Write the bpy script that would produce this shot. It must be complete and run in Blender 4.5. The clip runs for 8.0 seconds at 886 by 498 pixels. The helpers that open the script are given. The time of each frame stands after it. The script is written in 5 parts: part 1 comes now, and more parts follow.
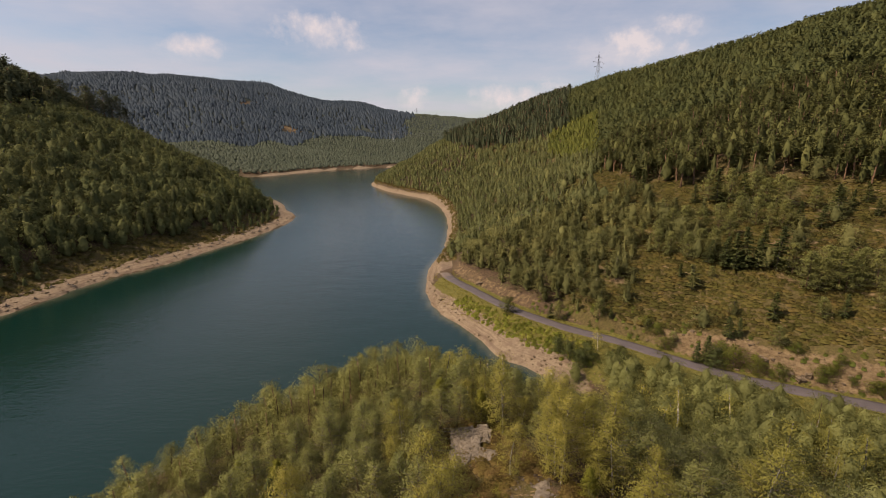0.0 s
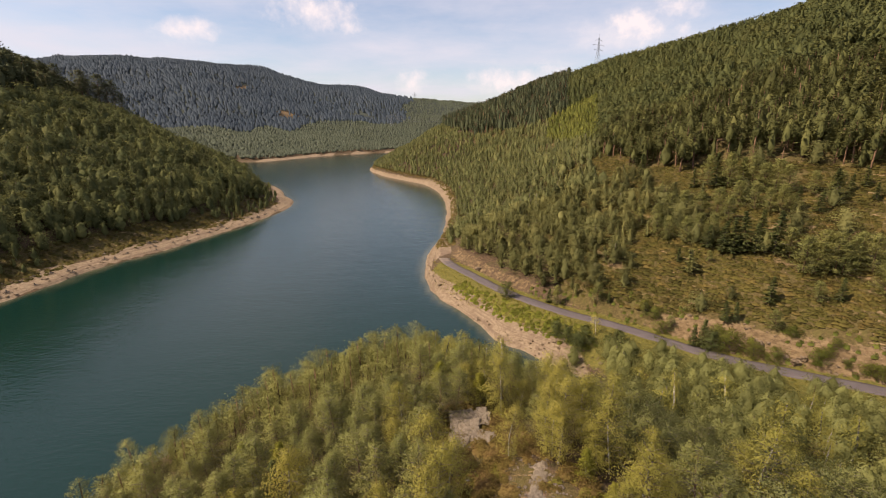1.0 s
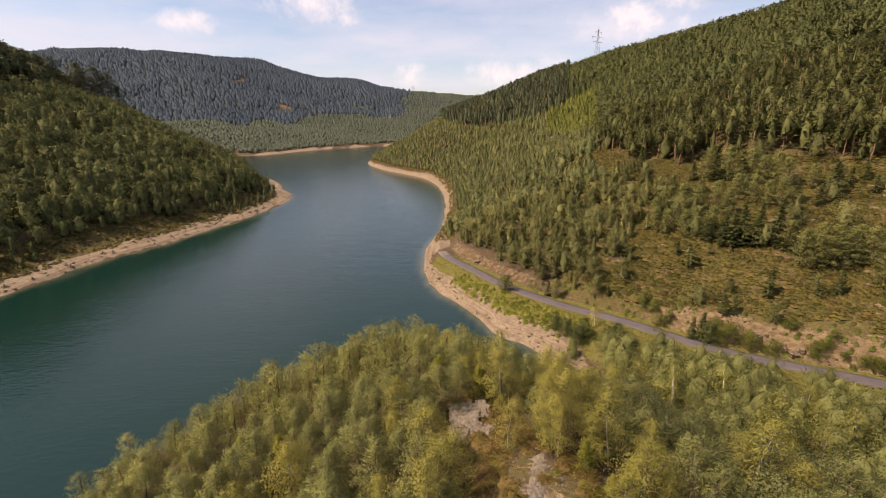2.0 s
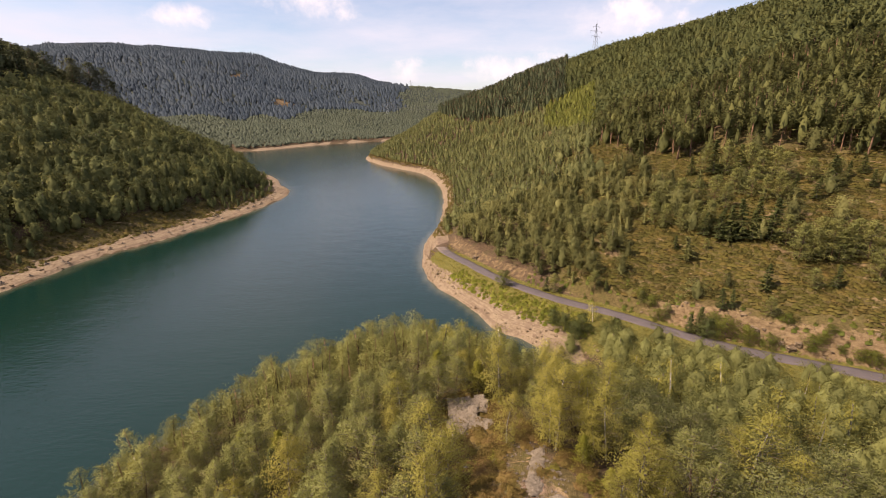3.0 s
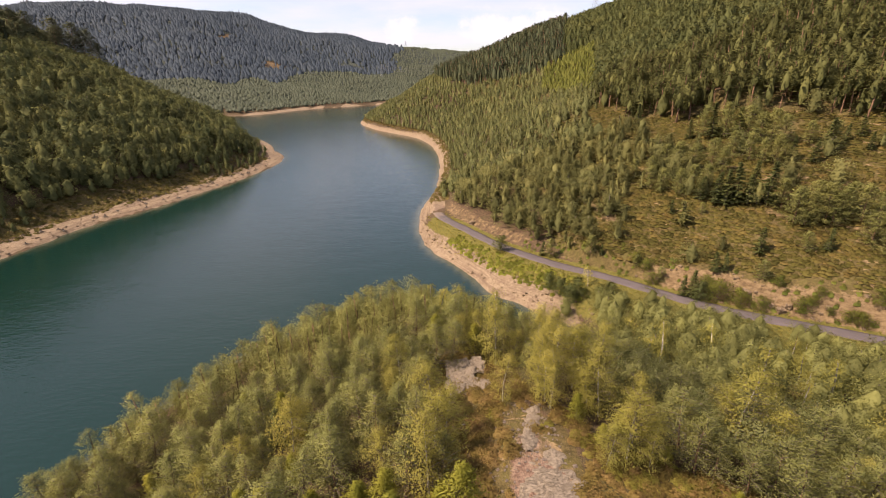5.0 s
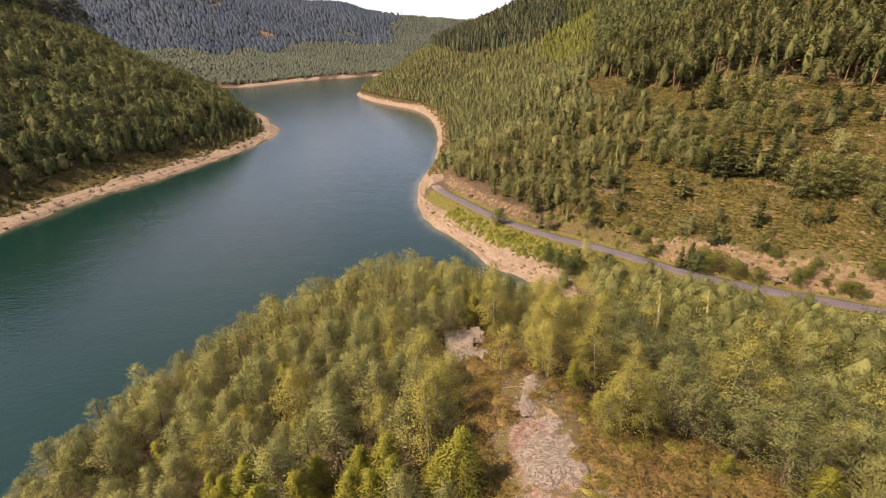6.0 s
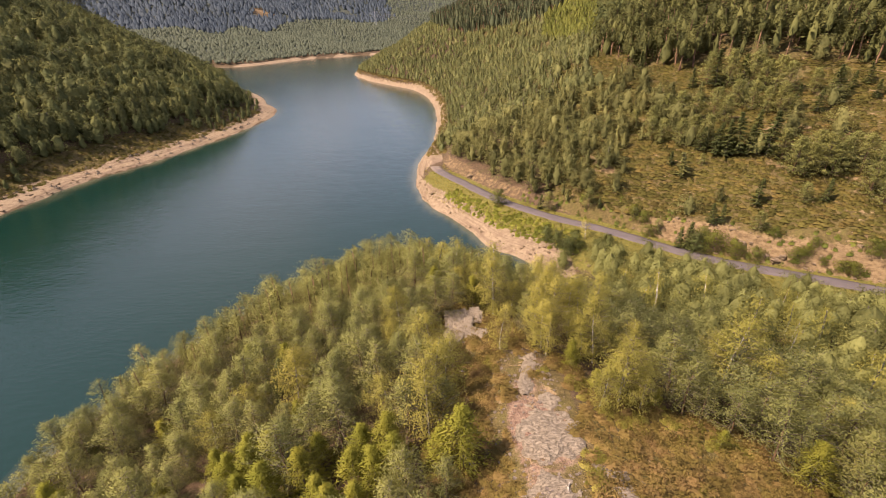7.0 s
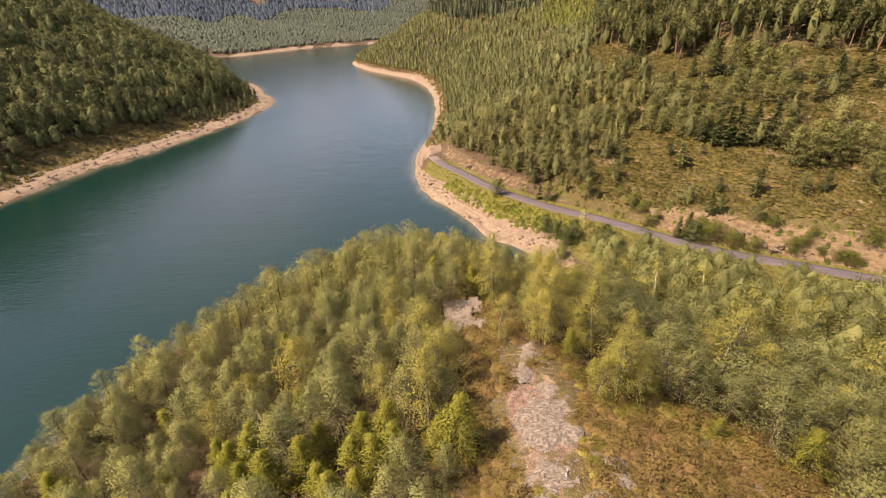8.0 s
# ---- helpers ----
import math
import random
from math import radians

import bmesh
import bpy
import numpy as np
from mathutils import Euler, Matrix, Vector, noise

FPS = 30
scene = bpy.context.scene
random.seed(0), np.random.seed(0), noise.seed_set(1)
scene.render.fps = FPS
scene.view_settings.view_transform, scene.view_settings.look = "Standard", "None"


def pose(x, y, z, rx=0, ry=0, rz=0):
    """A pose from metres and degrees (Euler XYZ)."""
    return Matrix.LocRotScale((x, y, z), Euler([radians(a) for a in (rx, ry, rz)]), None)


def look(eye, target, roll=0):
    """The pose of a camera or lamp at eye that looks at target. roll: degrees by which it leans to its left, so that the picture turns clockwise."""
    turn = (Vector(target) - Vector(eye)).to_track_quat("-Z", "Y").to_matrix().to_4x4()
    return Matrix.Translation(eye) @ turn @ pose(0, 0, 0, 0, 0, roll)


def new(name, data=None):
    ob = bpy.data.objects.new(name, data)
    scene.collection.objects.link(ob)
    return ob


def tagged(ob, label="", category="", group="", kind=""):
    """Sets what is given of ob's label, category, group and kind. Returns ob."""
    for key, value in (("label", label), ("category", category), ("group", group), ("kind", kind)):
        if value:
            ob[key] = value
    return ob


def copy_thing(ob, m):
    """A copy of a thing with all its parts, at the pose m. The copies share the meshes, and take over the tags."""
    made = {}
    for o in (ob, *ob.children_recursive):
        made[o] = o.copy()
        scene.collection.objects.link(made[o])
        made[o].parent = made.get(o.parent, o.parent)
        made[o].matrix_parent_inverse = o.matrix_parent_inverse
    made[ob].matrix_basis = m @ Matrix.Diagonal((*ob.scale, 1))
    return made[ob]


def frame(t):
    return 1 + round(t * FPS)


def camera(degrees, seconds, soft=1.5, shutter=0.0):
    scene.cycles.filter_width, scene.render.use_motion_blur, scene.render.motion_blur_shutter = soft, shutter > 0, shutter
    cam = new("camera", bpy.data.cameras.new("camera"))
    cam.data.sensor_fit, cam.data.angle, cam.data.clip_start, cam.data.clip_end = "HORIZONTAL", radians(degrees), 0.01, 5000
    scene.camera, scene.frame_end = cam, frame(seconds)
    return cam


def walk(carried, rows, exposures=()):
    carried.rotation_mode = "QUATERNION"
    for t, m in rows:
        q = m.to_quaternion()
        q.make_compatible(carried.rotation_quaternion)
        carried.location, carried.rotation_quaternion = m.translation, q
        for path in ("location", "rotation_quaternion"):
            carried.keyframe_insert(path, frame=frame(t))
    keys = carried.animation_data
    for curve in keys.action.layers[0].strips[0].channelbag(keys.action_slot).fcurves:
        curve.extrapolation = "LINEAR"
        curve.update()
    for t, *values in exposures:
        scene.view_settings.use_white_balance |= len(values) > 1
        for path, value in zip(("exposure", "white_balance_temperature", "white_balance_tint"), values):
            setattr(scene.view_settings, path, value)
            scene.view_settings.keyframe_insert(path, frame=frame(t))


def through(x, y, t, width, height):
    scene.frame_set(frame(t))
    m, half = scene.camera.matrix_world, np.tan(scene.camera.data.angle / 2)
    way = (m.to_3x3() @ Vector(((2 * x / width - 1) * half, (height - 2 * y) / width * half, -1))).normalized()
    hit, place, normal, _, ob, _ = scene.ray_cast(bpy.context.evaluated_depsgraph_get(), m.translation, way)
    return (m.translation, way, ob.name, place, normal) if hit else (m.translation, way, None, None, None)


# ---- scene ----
# ---- camera ----
cam = camera(87.09, 8.0, soft=0.5)
EXPOSURES = [(0.0, 0.04, 7150, 18), (0.5, 0.35, 7150, 18), (1.5, 0.50, 7200, 20), (3.0, 0.66, 7200, 22), (4.5, 0.76, 7250, 23), (6.5, 1.02, 7200, 25), (8.0, 1.13, 7200, 25)]
PATH = [
    (0.0, pose(0.000, 0.000, 50.000, 77.000, 0.000, -0.000)),
    (0.5, pose(-0.017, -0.175, 50.024, 75.970, 0.038, -0.092)),
    (1.0, pose(-0.039, -0.218, 49.993, 75.227, 0.099, -0.176)),
    (1.5, pose(-0.058, -0.108, 49.909, 74.728, 0.126, -0.241)),
    (3.0, pose(-0.066, -0.043, 49.889, 73.873, 0.261, -0.587)),
    (3.5, pose(-0.103, -0.101, 49.912, 73.291, 0.314, -0.701)),
    (4.0, pose(-0.114, -0.196, 49.883, 72.515, 0.345, -0.833)),
    (4.5, pose(-0.134, -0.268, 49.887, 71.268, 0.372, -0.966)),
    (6.0, pose(-0.243, -0.647, 49.702, 66.484, 0.552, -1.348)),
    (6.5, pose(-0.227, -0.734, 49.637, 65.209, 0.638, -1.428)),
    (7.0, pose(-0.225, -0.738, 49.539, 64.251, 0.722, -1.516)),
    (7.5, pose(-0.253, -0.843, 49.547, 63.551, 0.770, -1.626)),
    (8.0, pose(-0.251, -0.845, 49.561, 63.088, 0.786, -1.687)),
]
walk(cam, PATH, exposures=EXPOSURES)
# ---- sky, sun ----
SUN_TURN, SUN_UP = radians(-104), radians(53)      # clockwise from +y, above the horizon
world = bpy.data.worlds.new("sky")
scene.world = world
world.use_nodes = True
wt = world.node_tree
wt.nodes.clear()


def wnode(kind, operation="", use_clamp=False):
    n = wt.nodes.new(kind)
    if operation:
        n.operation = operation
    if use_clamp:
        n.use_clamp = True
    return n


def wmath(op, a, b=0.0, c=0.0, clamp=False):
    n = wnode("ShaderNodeMath", operation=op, use_clamp=clamp)
    for i, v in enumerate((a, b, c)):
        if isinstance(v, (int, float)):
            n.inputs[i].default_value = v
        else:
            wt.links.new(v, n.inputs[i])
    return n.outputs[0]


def wdot(vec, to):
    n = wnode("ShaderNodeVectorMath", operation="DOT_PRODUCT")
    wt.links.new(vec, n.inputs[0])
    n.inputs[1].default_value = to
    return n.outputs["Value"]


def wnoise(vec, scale, detail, rough=0.55):
    n = wnode("ShaderNodeTexNoise")
    n.inputs["Scale"].default_value, n.inputs["Detail"].default_value, n.inputs["Roughness"].default_value = scale, detail, rough
    wt.links.new(vec, n.inputs["Vector"])
    return n.outputs["Fac"]


sky = wnode("ShaderNodeTexSky")
sky.sky_type, sky.sun_disc, sky.sun_elevation, sky.sun_rotation = "NISHITA", False, SUN_UP, SUN_TURN
sky.altitude, sky.air_density, sky.dust_density, sky.ozone_density = 500, 1.0, 1.6, 1.5
where = wnode("ShaderNodeTexCoord").outputs["Generated"]
sx, sy, sz = wdot(where, (1, 0, 0)), wdot(where, (0, 1, 0)), wdot(where, (0, 0, 1))
lift = wmath("ADD", wmath("MAXIMUM", sz, 0.0), 0.10)
flat = wnode("ShaderNodeCombineXYZ")
wt.links.new(wmath("DIVIDE", sx, lift), flat.inputs[0])
wt.links.new(wmath("DIVIDE", sy, lift), flat.inputs[1])
flat.inputs[2].default_value = 3.7
# high thin layers, and small heaped clouds
layer = wmath("MULTIPLY_ADD", wnoise(flat.outputs[0], 0.55, 6, 0.6), 3.0, -1.0, True)
veil = wmath("MULTIPLY_ADD", wmath("MAXIMUM", sz, 0.0), -4.0, 0.75, True)
cover = wmath("MAXIMUM", wmath("MULTIPLY", layer, 0.85), wmath("MULTIPLY", veil, 0.48))
puff_noise = wmath("SUBTRACT", wnoise(where, 16.0, 6, 0.62), 0.5)
puffs = None
for azimuth, height, wide, tall in ((-14.2, 11.6, 6.2, 2.3), (20.5, 9.9, 6.8, 2.3), (-3.0, 5.0, 2.2, 1.7), (9.0, 5.2, 7.5, 2.0), (-27, 9.4, 5.0, 1.5), (25, 11.5, 4, 1.6), (48, 14, 8, 3), (-70, 13, 9, 3), (80, 9, 8, 3), (130, 12, 9, 3), (-140, 11, 9, 3), (180, 9, 7, 2.5)):
    a, h = radians(azimuth), radians(height)
    u = wmath("DIVIDE", wdot(where, (math.cos(a), -math.sin(a), 0)), math.sin(radians(wide)))
    v = wmath("DIVIDE", wdot(where, (-math.sin(h) * math.sin(a), -math.sin(h) * math.cos(a), math.cos(h))), math.sin(radians(tall)))
    ahead = wmath("GREATER_THAN", wdot(where, (math.sin(a), math.cos(a), 0)), 0.0)
    r = wmath("ADD", wmath("MULTIPLY", u, u), wmath("MULTIPLY", v, v))
    body = wmath("MULTIPLY_ADD", puff_noise, 3.6, wmath("SUBTRACT", 1.0, r))
    body = wmath("MULTIPLY", wmath("MULTIPLY", body, 0.75, clamp=True), ahead)
    puffs = body if puffs is None else wmath("MAXIMUM", puffs, body)
cloud_light = wnode("ShaderNodeMixRGB")
wt.links.new(puffs, cloud_light.inputs["Fac"])
cloud_light.inputs["Color1"].default_value = (4.8, 5.0, 5.8, 1)
cloud_light.inputs["Color2"].default_value = (6.3, 6.0, 6.25, 1)
mix = wnode("ShaderNodeMixRGB")
wt.links.new(wmath("MAXIMUM", cover, wmath("MULTIPLY", puffs, 0.9)), mix.inputs["Fac"])
wt.links.new(sky.outputs["Color"], mix.inputs["Color1"])
wt.links.new(cloud_light.outputs["Color"], mix.inputs["Color2"])
background = wnode("ShaderNodeBackground")
background.inputs["Strength"].default_value = 0.115
wt.links.new(mix.outputs["Color"], background.inputs["Color"])
wt.links.new(background.outputs[0], wnode("ShaderNodeOutputWorld").inputs["Surface"])

sun = new("sun", bpy.data.lights.new("sun", "SUN"))
sun.data.energy, sun.data.angle, sun.data.color = 5.0, radians(0.53), (1.0, 0.90, 0.74)
sun.matrix_world = look((math.sin(SUN_TURN) * math.cos(SUN_UP) * 300, math.cos(SUN_TURN) * math.cos(SUN_UP) * 300, math.sin(SUN_UP) * 300), (0, 0, 0))
# ---- the lie of the land ----
WATER_Z = 0.0
ROAD_Z = 5.5

# the lake's shoreline, as a closed line
LAKE_SPUR = [(-75, -260), (-62, -80), (-55, 0), (-51, 38), (-45, 58), (-33, 80), (-16, 94), (-2, 97), (8, 91), (20, 80), (29, 75)]
LAKE_RIGHT = [(30, 83), (24, 89.6), (18.7, 96.7), (14.6, 100), (10.8, 108.6), (5.6, 120), (0.2, 130), (-5, 144), (-6.4, 162), (-4.4, 186),
              (0.3, 212), (2.7, 272), (0.4, 338), (-12, 404), (-37, 448), (-62, 491), (-87, 572), (-78, 690), (-72, 820)]
LAKE_FAR = [(-106, 924), (-187, 850), (-226, 772), (-254, 700), (-286, 684), (-420, 690)]
LAKE_LEFT = [(-430, 610), (-265, 515), (-155, 415), (-116, 345), (-99, 309), (-99, 264), (-104, 231), (-115, 189), (-124, 168), (-128, 140),
             (-130, 128), (-138, 60), (-158, -60), (-190, -260)]
# the road along the foot of the open slope, and the foot of that hill beyond its end
ROAD = [(640, -420), (320, -110), (170, 10), (104, 54), (75.5, 71.5), (56, 83), (40, 98.8), (29.8, 107.2), (18, 121), (9.6, 136), (1.6, 152), (0.2, 168)]
FOOT = [(0.8, 186), (5, 212), (7.5, 272), (5.5, 338), (-7, 408), (-33, 453), (-57, 497), (-82, 574), (-64, 700), (-58, 830), (10, 1200), (250, 3200)]
# the crest of the wooded spur under the camera: x, y, height
SPUR = [(30, -120, 36), (18, -20, 22), (12, 20, 16.5), (9, 42, 14), (3, 60, 11), (-5, 76, 6.5), (-9, 90, 2.0)]


def smooth_line(points, closed=False, steps=6):
    p = np.array(points, float)
    n = len(p)
    out = []
    for i in range(n if closed else n - 1):
        a, b, c, d = (p[(i + k) % n] if closed else p[min(max(i + k, 0), n - 1)] for k in (-1, 0, 1, 2))
        for k in range(steps):
            t = k / steps
            out.append(0.5 * (2 * b + (c - a) * t + (2 * a - 5 * b + 4 * c - d) * t * t + (3 * b - a - 3 * c + d) * t ** 3))
    if not closed:
        out.append(p[-1])
    return np.array(out)


def line_distance(x, y, line, closed=False):
    """Distance from a line, the side (+ on its right), and the place along it."""
    a = line
    b = np.roll(line, -1, axis=0)
    if not closed:
        a, b = a[:-1], b[:-1]
    best = np.full(x.shape, 1e18)
    side = np.zeros(x.shape)
    along = np.zeros(x.shape)
    for i, ((ax, ay), (bx, by)) in enumerate(zip(a[:, :2], b[:, :2])):
        dx, dy = bx - ax, by - ay
        t = np.clip(((x - ax) * dx + (y - ay) * dy) / (dx * dx + dy * dy), 0, 1)
        q = (x - ax - t * dx) ** 2 + (y - ay - t * dy) ** 2
        near = q < best
        best = np.where(near, q, best)
        side = np.where(near, (x - ax) * dy - (y - ay) * dx, side)
        along = np.where(near, i + t, along)
    return np.sqrt(best), np.where(side >= 0, 1.0, -1.0), along


def inside(x, y, line):
    odd = np.zeros(x.shape, bool)
    for (ax, ay), (bx, by) in zip(line, np.roll(line, -1, axis=0)):
        cross = (ay > y) != (by > y)
        odd ^= cross & (x < (bx - ax) * (y - ay) / (by - ay + 1e-12) + ax)
    return odd


LATTICE = np.random.RandomState(7).rand(4, 256, 256)


def value_noise(x, y, layer=0):
    xi, yi = np.floor(x).astype(int), np.floor(y).astype(int)
    fx, fy = x - xi, y - yi
    fx, fy = fx * fx * (3 - 2 * fx), fy * fy * (3 - 2 * fy)
    g = LATTICE[layer]
    a, b = g[xi % 256, yi % 256], g[(xi + 1) % 256, yi % 256]
    c, d = g[xi % 256, (yi + 1) % 256], g[(xi + 1) % 256, (yi + 1) % 256]
    return (a + (b - a) * fx) * (1 - fy) + (c + (d - c) * fx) * fy


def fbm(x, y, size, octaves=3, layer=0):
    """Uneven ground between about -1 and 1, with its largest waves of that size."""
    out, amp, total = 0.0, 1.0, 0.0
    for k in range(octaves):
        out = out + amp * (value_noise(x / size * 2 ** k + 17.3 * k, y / size * 2 ** k + 5.1 * k, (layer + k) % 4) * 2 - 1)
        total, amp = total + amp, amp * 0.5
    return out / total * 1.5


def soft_min(a, b, k):
    h = np.clip(0.5 + 0.5 * (b - a) / k, 0, 1)
    return b + (a - b) * h - k * h * (1 - h)


def soft_max(a, b, k):
    return -soft_min(-a, -b, k)


def step(a, b, v):
    t = np.clip((v - a) / (b - a), 0, 1)
    return t * t * (3 - 2 * t)


LAKE_LINE = smooth_line(LAKE_SPUR + LAKE_RIGHT + LAKE_FAR + LAKE_LEFT, closed=True)
ROAD_LINE = smooth_line(ROAD)
FOOT_LINE = smooth_line(ROAD + FOOT)
LEFT_LINE = smooth_line([(-900, 700)] + LAKE_LEFT)
FAR_LINE = smooth_line([(-3000, 500), (-900, 640)] + LAKE_FAR[::-1] + [(60, 1050), (1500, 1500)])
SPUR_LINE = smooth_line(SPUR)
# crest heights: of the right and far hills by bearing, of the left hill by y
CREST_RIGHT = ([-5, 5, 7.7, 11.5, 15.2, 19.8, 25.3, 30, 35, 41, 60, 120], [58, 66, 75, 92, 103, 115, 117, 120, 125, 125, 132, 132])
CREST_LEFT = ([-300, 500], [130, 130])
CREST_FAR = ([-60, -40, -30, -23, -18, -12, -5, 0, 6, 20], [258, 253, 250, 246, 207, 177, 146, 126, 122, 122])


def land(x, y):
    """Height of the ground, and the distances from the lake and from the road (+ uphill)."""
    x, y = np.asarray(x, float), np.asarray(y, float)
    d, _, _ = line_distance(x, y, LAKE_LINE, True)
    d = np.where(inside(x, y, LAKE_LINE), -d, d)
    d = d + 0.9 * fbm(x, y, 9, 2, 1) * step(0, 30, np.hypot(x, y))
    e, side, _ = line_distance(x, y, FOOT_LINE)
    e = e * side
    bearing = np.degrees(np.arctan2(x, y))
    # the right hill, its cut above the road, and the bank below it
    bank = np.clip(d / (np.abs(d) + np.maximum(-e - 2.6, 0) + 0.01), 0, 1)
    cut = (1.2 + 2.8 * step(30, 62, x) + 1.0 * fbm(x, y, 14, 2, 2)) * step(2.6, 7.5, e)
    uphill = ROAD_Z + cut + (0.42 + 0.10 * step(150, 420, y)) * np.maximum(e - 4.5, 0) + np.where(e > 8, 1, 0) * fbm(x, y, 60, 3) * np.clip((e - 8) * 0.08, 0, 5)
    uphill = soft_min(uphill, np.interp(bearing, *CREST_RIGHT) + 2 * fbm(x, y, 80, 2), 14)
    right = np.where(e > 2.6, uphill, ROAD_Z * bank ** 0.85)
    # the left hill
    dl, side, _ = line_distance(x, y, LEFT_LINE)
    dl = dl * side
    left = soft_min(0.24 * np.minimum(dl, 12) + 0.54 * np.maximum(dl - 12, 0), np.interp(y, *CREST_LEFT) + 3 * fbm(x, y, 60, 2, 1), 10)
    left = np.where(dl > 0, left + fbm(x, y, 40, 3, 2) * np.clip(dl * 0.05, 0, 3), -5)
    # the far hills
    df, side, _ = line_distance(x, y, FAR_LINE)
    df = -df * side
    far = 0.25 * np.minimum(df, 12) + 0.15 * np.maximum(df - 12, 0) + 0.24 * np.maximum(df - 290, 0)
    far = soft_min(far, np.interp(bearing, *CREST_FAR) + 9 * fbm(x, y, 260, 3, 3), 70)
    far = np.where(df > 0, far + fbm(x, y, 150, 3, 1) * np.clip(df * 0.04, 0, 12), -5)
    # the spur
    ds, _, along = line_distance(x, y, SPUR_LINE)
    crest = np.interp(along, np.arange(len(SPUR_LINE)), SPUR_LINE[:, 2])
    spur = soft_min(crest - 0.27 * np.maximum(ds - 3, 0), 0.5 * d + 0.4, 3) + 0.5 * fbm(x, y, 11, 3, 3)
    z = soft_max(soft_max(right, left, 2.0), soft_max(far, spur, 0.5), 0.8)
    flat = step(3.6, 2.4, np.abs(e)) * step(182, 158, y)
    z = z * (1 - flat) + ROAD_Z * flat
    shore = np.where(d < 0, np.maximum(0.4 * d, -9.0), np.minimum(z, 0.9 * d + 0.05 * d * d))
    z = np.where((d < 6), shore, z)
    return z, d, e, dl, df, ds


def ground_z(x, y):
    return land(np.atleast_1d(x), np.atleast_1d(y))[0]
# ---- materials ----
class Shade:
    """A small builder of node materials."""

    def __init__(self, name):
        self.mat = bpy.data.materials.new(name)
        self.mat.use_nodes = True
        self.t = self.mat.node_tree
        self.bsdf = self.t.nodes["Principled BSDF"]
        self.out = self.t.nodes["Material Output"]
        self.place = self.node("ShaderNodeNewGeometry").outputs["Position"]

    def node(self, kind, operation="", use_clamp=False):
        n = self.t.nodes.new(kind)
        if operation:
            n.operation = operation
        if use_clamp:
            n.use_clamp = True
        return n

    def put(self, value, socket):
        if isinstance(value, (int, float)):
            socket.default_value = value
        elif isinstance(value, tuple):
            socket.default_value = (*value, 1.0) if len(value) == 3 and len(socket.default_value) == 4 else value
        else:
            self.t.links.new(value, socket)

    def math(self, op, a, b=0.0, c=0.0, clamp=False):
        n = self.node("ShaderNodeMath", operation=op, use_clamp=clamp)
        for i, v in enumerate((a, b, c)):
            self.put(v, n.inputs[i])
        return n.outputs[0]

    def noise(self, scale, detail=4, rough=0.55, vec=None, stretch=None):
        n = self.node("ShaderNodeTexNoise")
        n.inputs["Scale"].default_value, n.inputs["Detail"].default_value, n.inputs["Roughness"].default_value = scale, detail, rough
        vec = vec or self.place
        if stretch:
            m = self.node("ShaderNodeVectorMath", operation="MULTIPLY")
            self.put(vec, m.inputs[0])
            m.inputs[1].default_value = stretch
            vec = m.outputs[0]
        self.put(vec, n.inputs["Vector"])
        return n.outputs["Fac"]

    def voronoi(self, scale, feature="F1", out="Distance"):
        n = self.node("ShaderNodeTexVoronoi")
        n.feature = feature
        n.inputs["Scale"].default_value = scale
        self.put(self.place, n.inputs["Vector"])
        return n.outputs[out]

    def span(self, v, a, b):
        """0 at a, 1 at b."""
        n = self.node("ShaderNodeMapRange")
        n.clamp = True
        for i, value in enumerate((v, a, b, 0.0, 1.0)):
            self.put(value, n.inputs[i])
        return n.outputs[0]

    def mix(self, f, a, b, blend="MIX"):
        n = self.node("ShaderNodeMixRGB")
        n.blend_type = blend
        self.put(f, n.inputs["Fac"])
        self.put(a, n.inputs["Color1"])
        self.put(b, n.inputs["Color2"])
        return n.outputs[0]

    def attr(self, name):
        n = self.node("ShaderNodeAttribute")
        n.attribute_name = name
        return n.outputs["Fac"]

    def bump(self, height, strength, distance):
        n = self.node("ShaderNodeBump")
        n.inputs["Strength"].default_value, n.inputs["Distance"].default_value = strength, distance
        self.put(height, n.inputs["Height"])
        self.put(n.outputs[0], self.bsdf.inputs["Normal"])

    def finish(self, colour, rough=0.8, specular=0.3, metal=0.0):
        self.put(colour, self.bsdf.inputs["Base Color"])
        self.put(rough, self.bsdf.inputs["Roughness"])
        self.put(metal, self.bsdf.inputs["Metallic"])
        self.bsdf.inputs["Specular IOR Level"].default_value = specular
        return self.mat


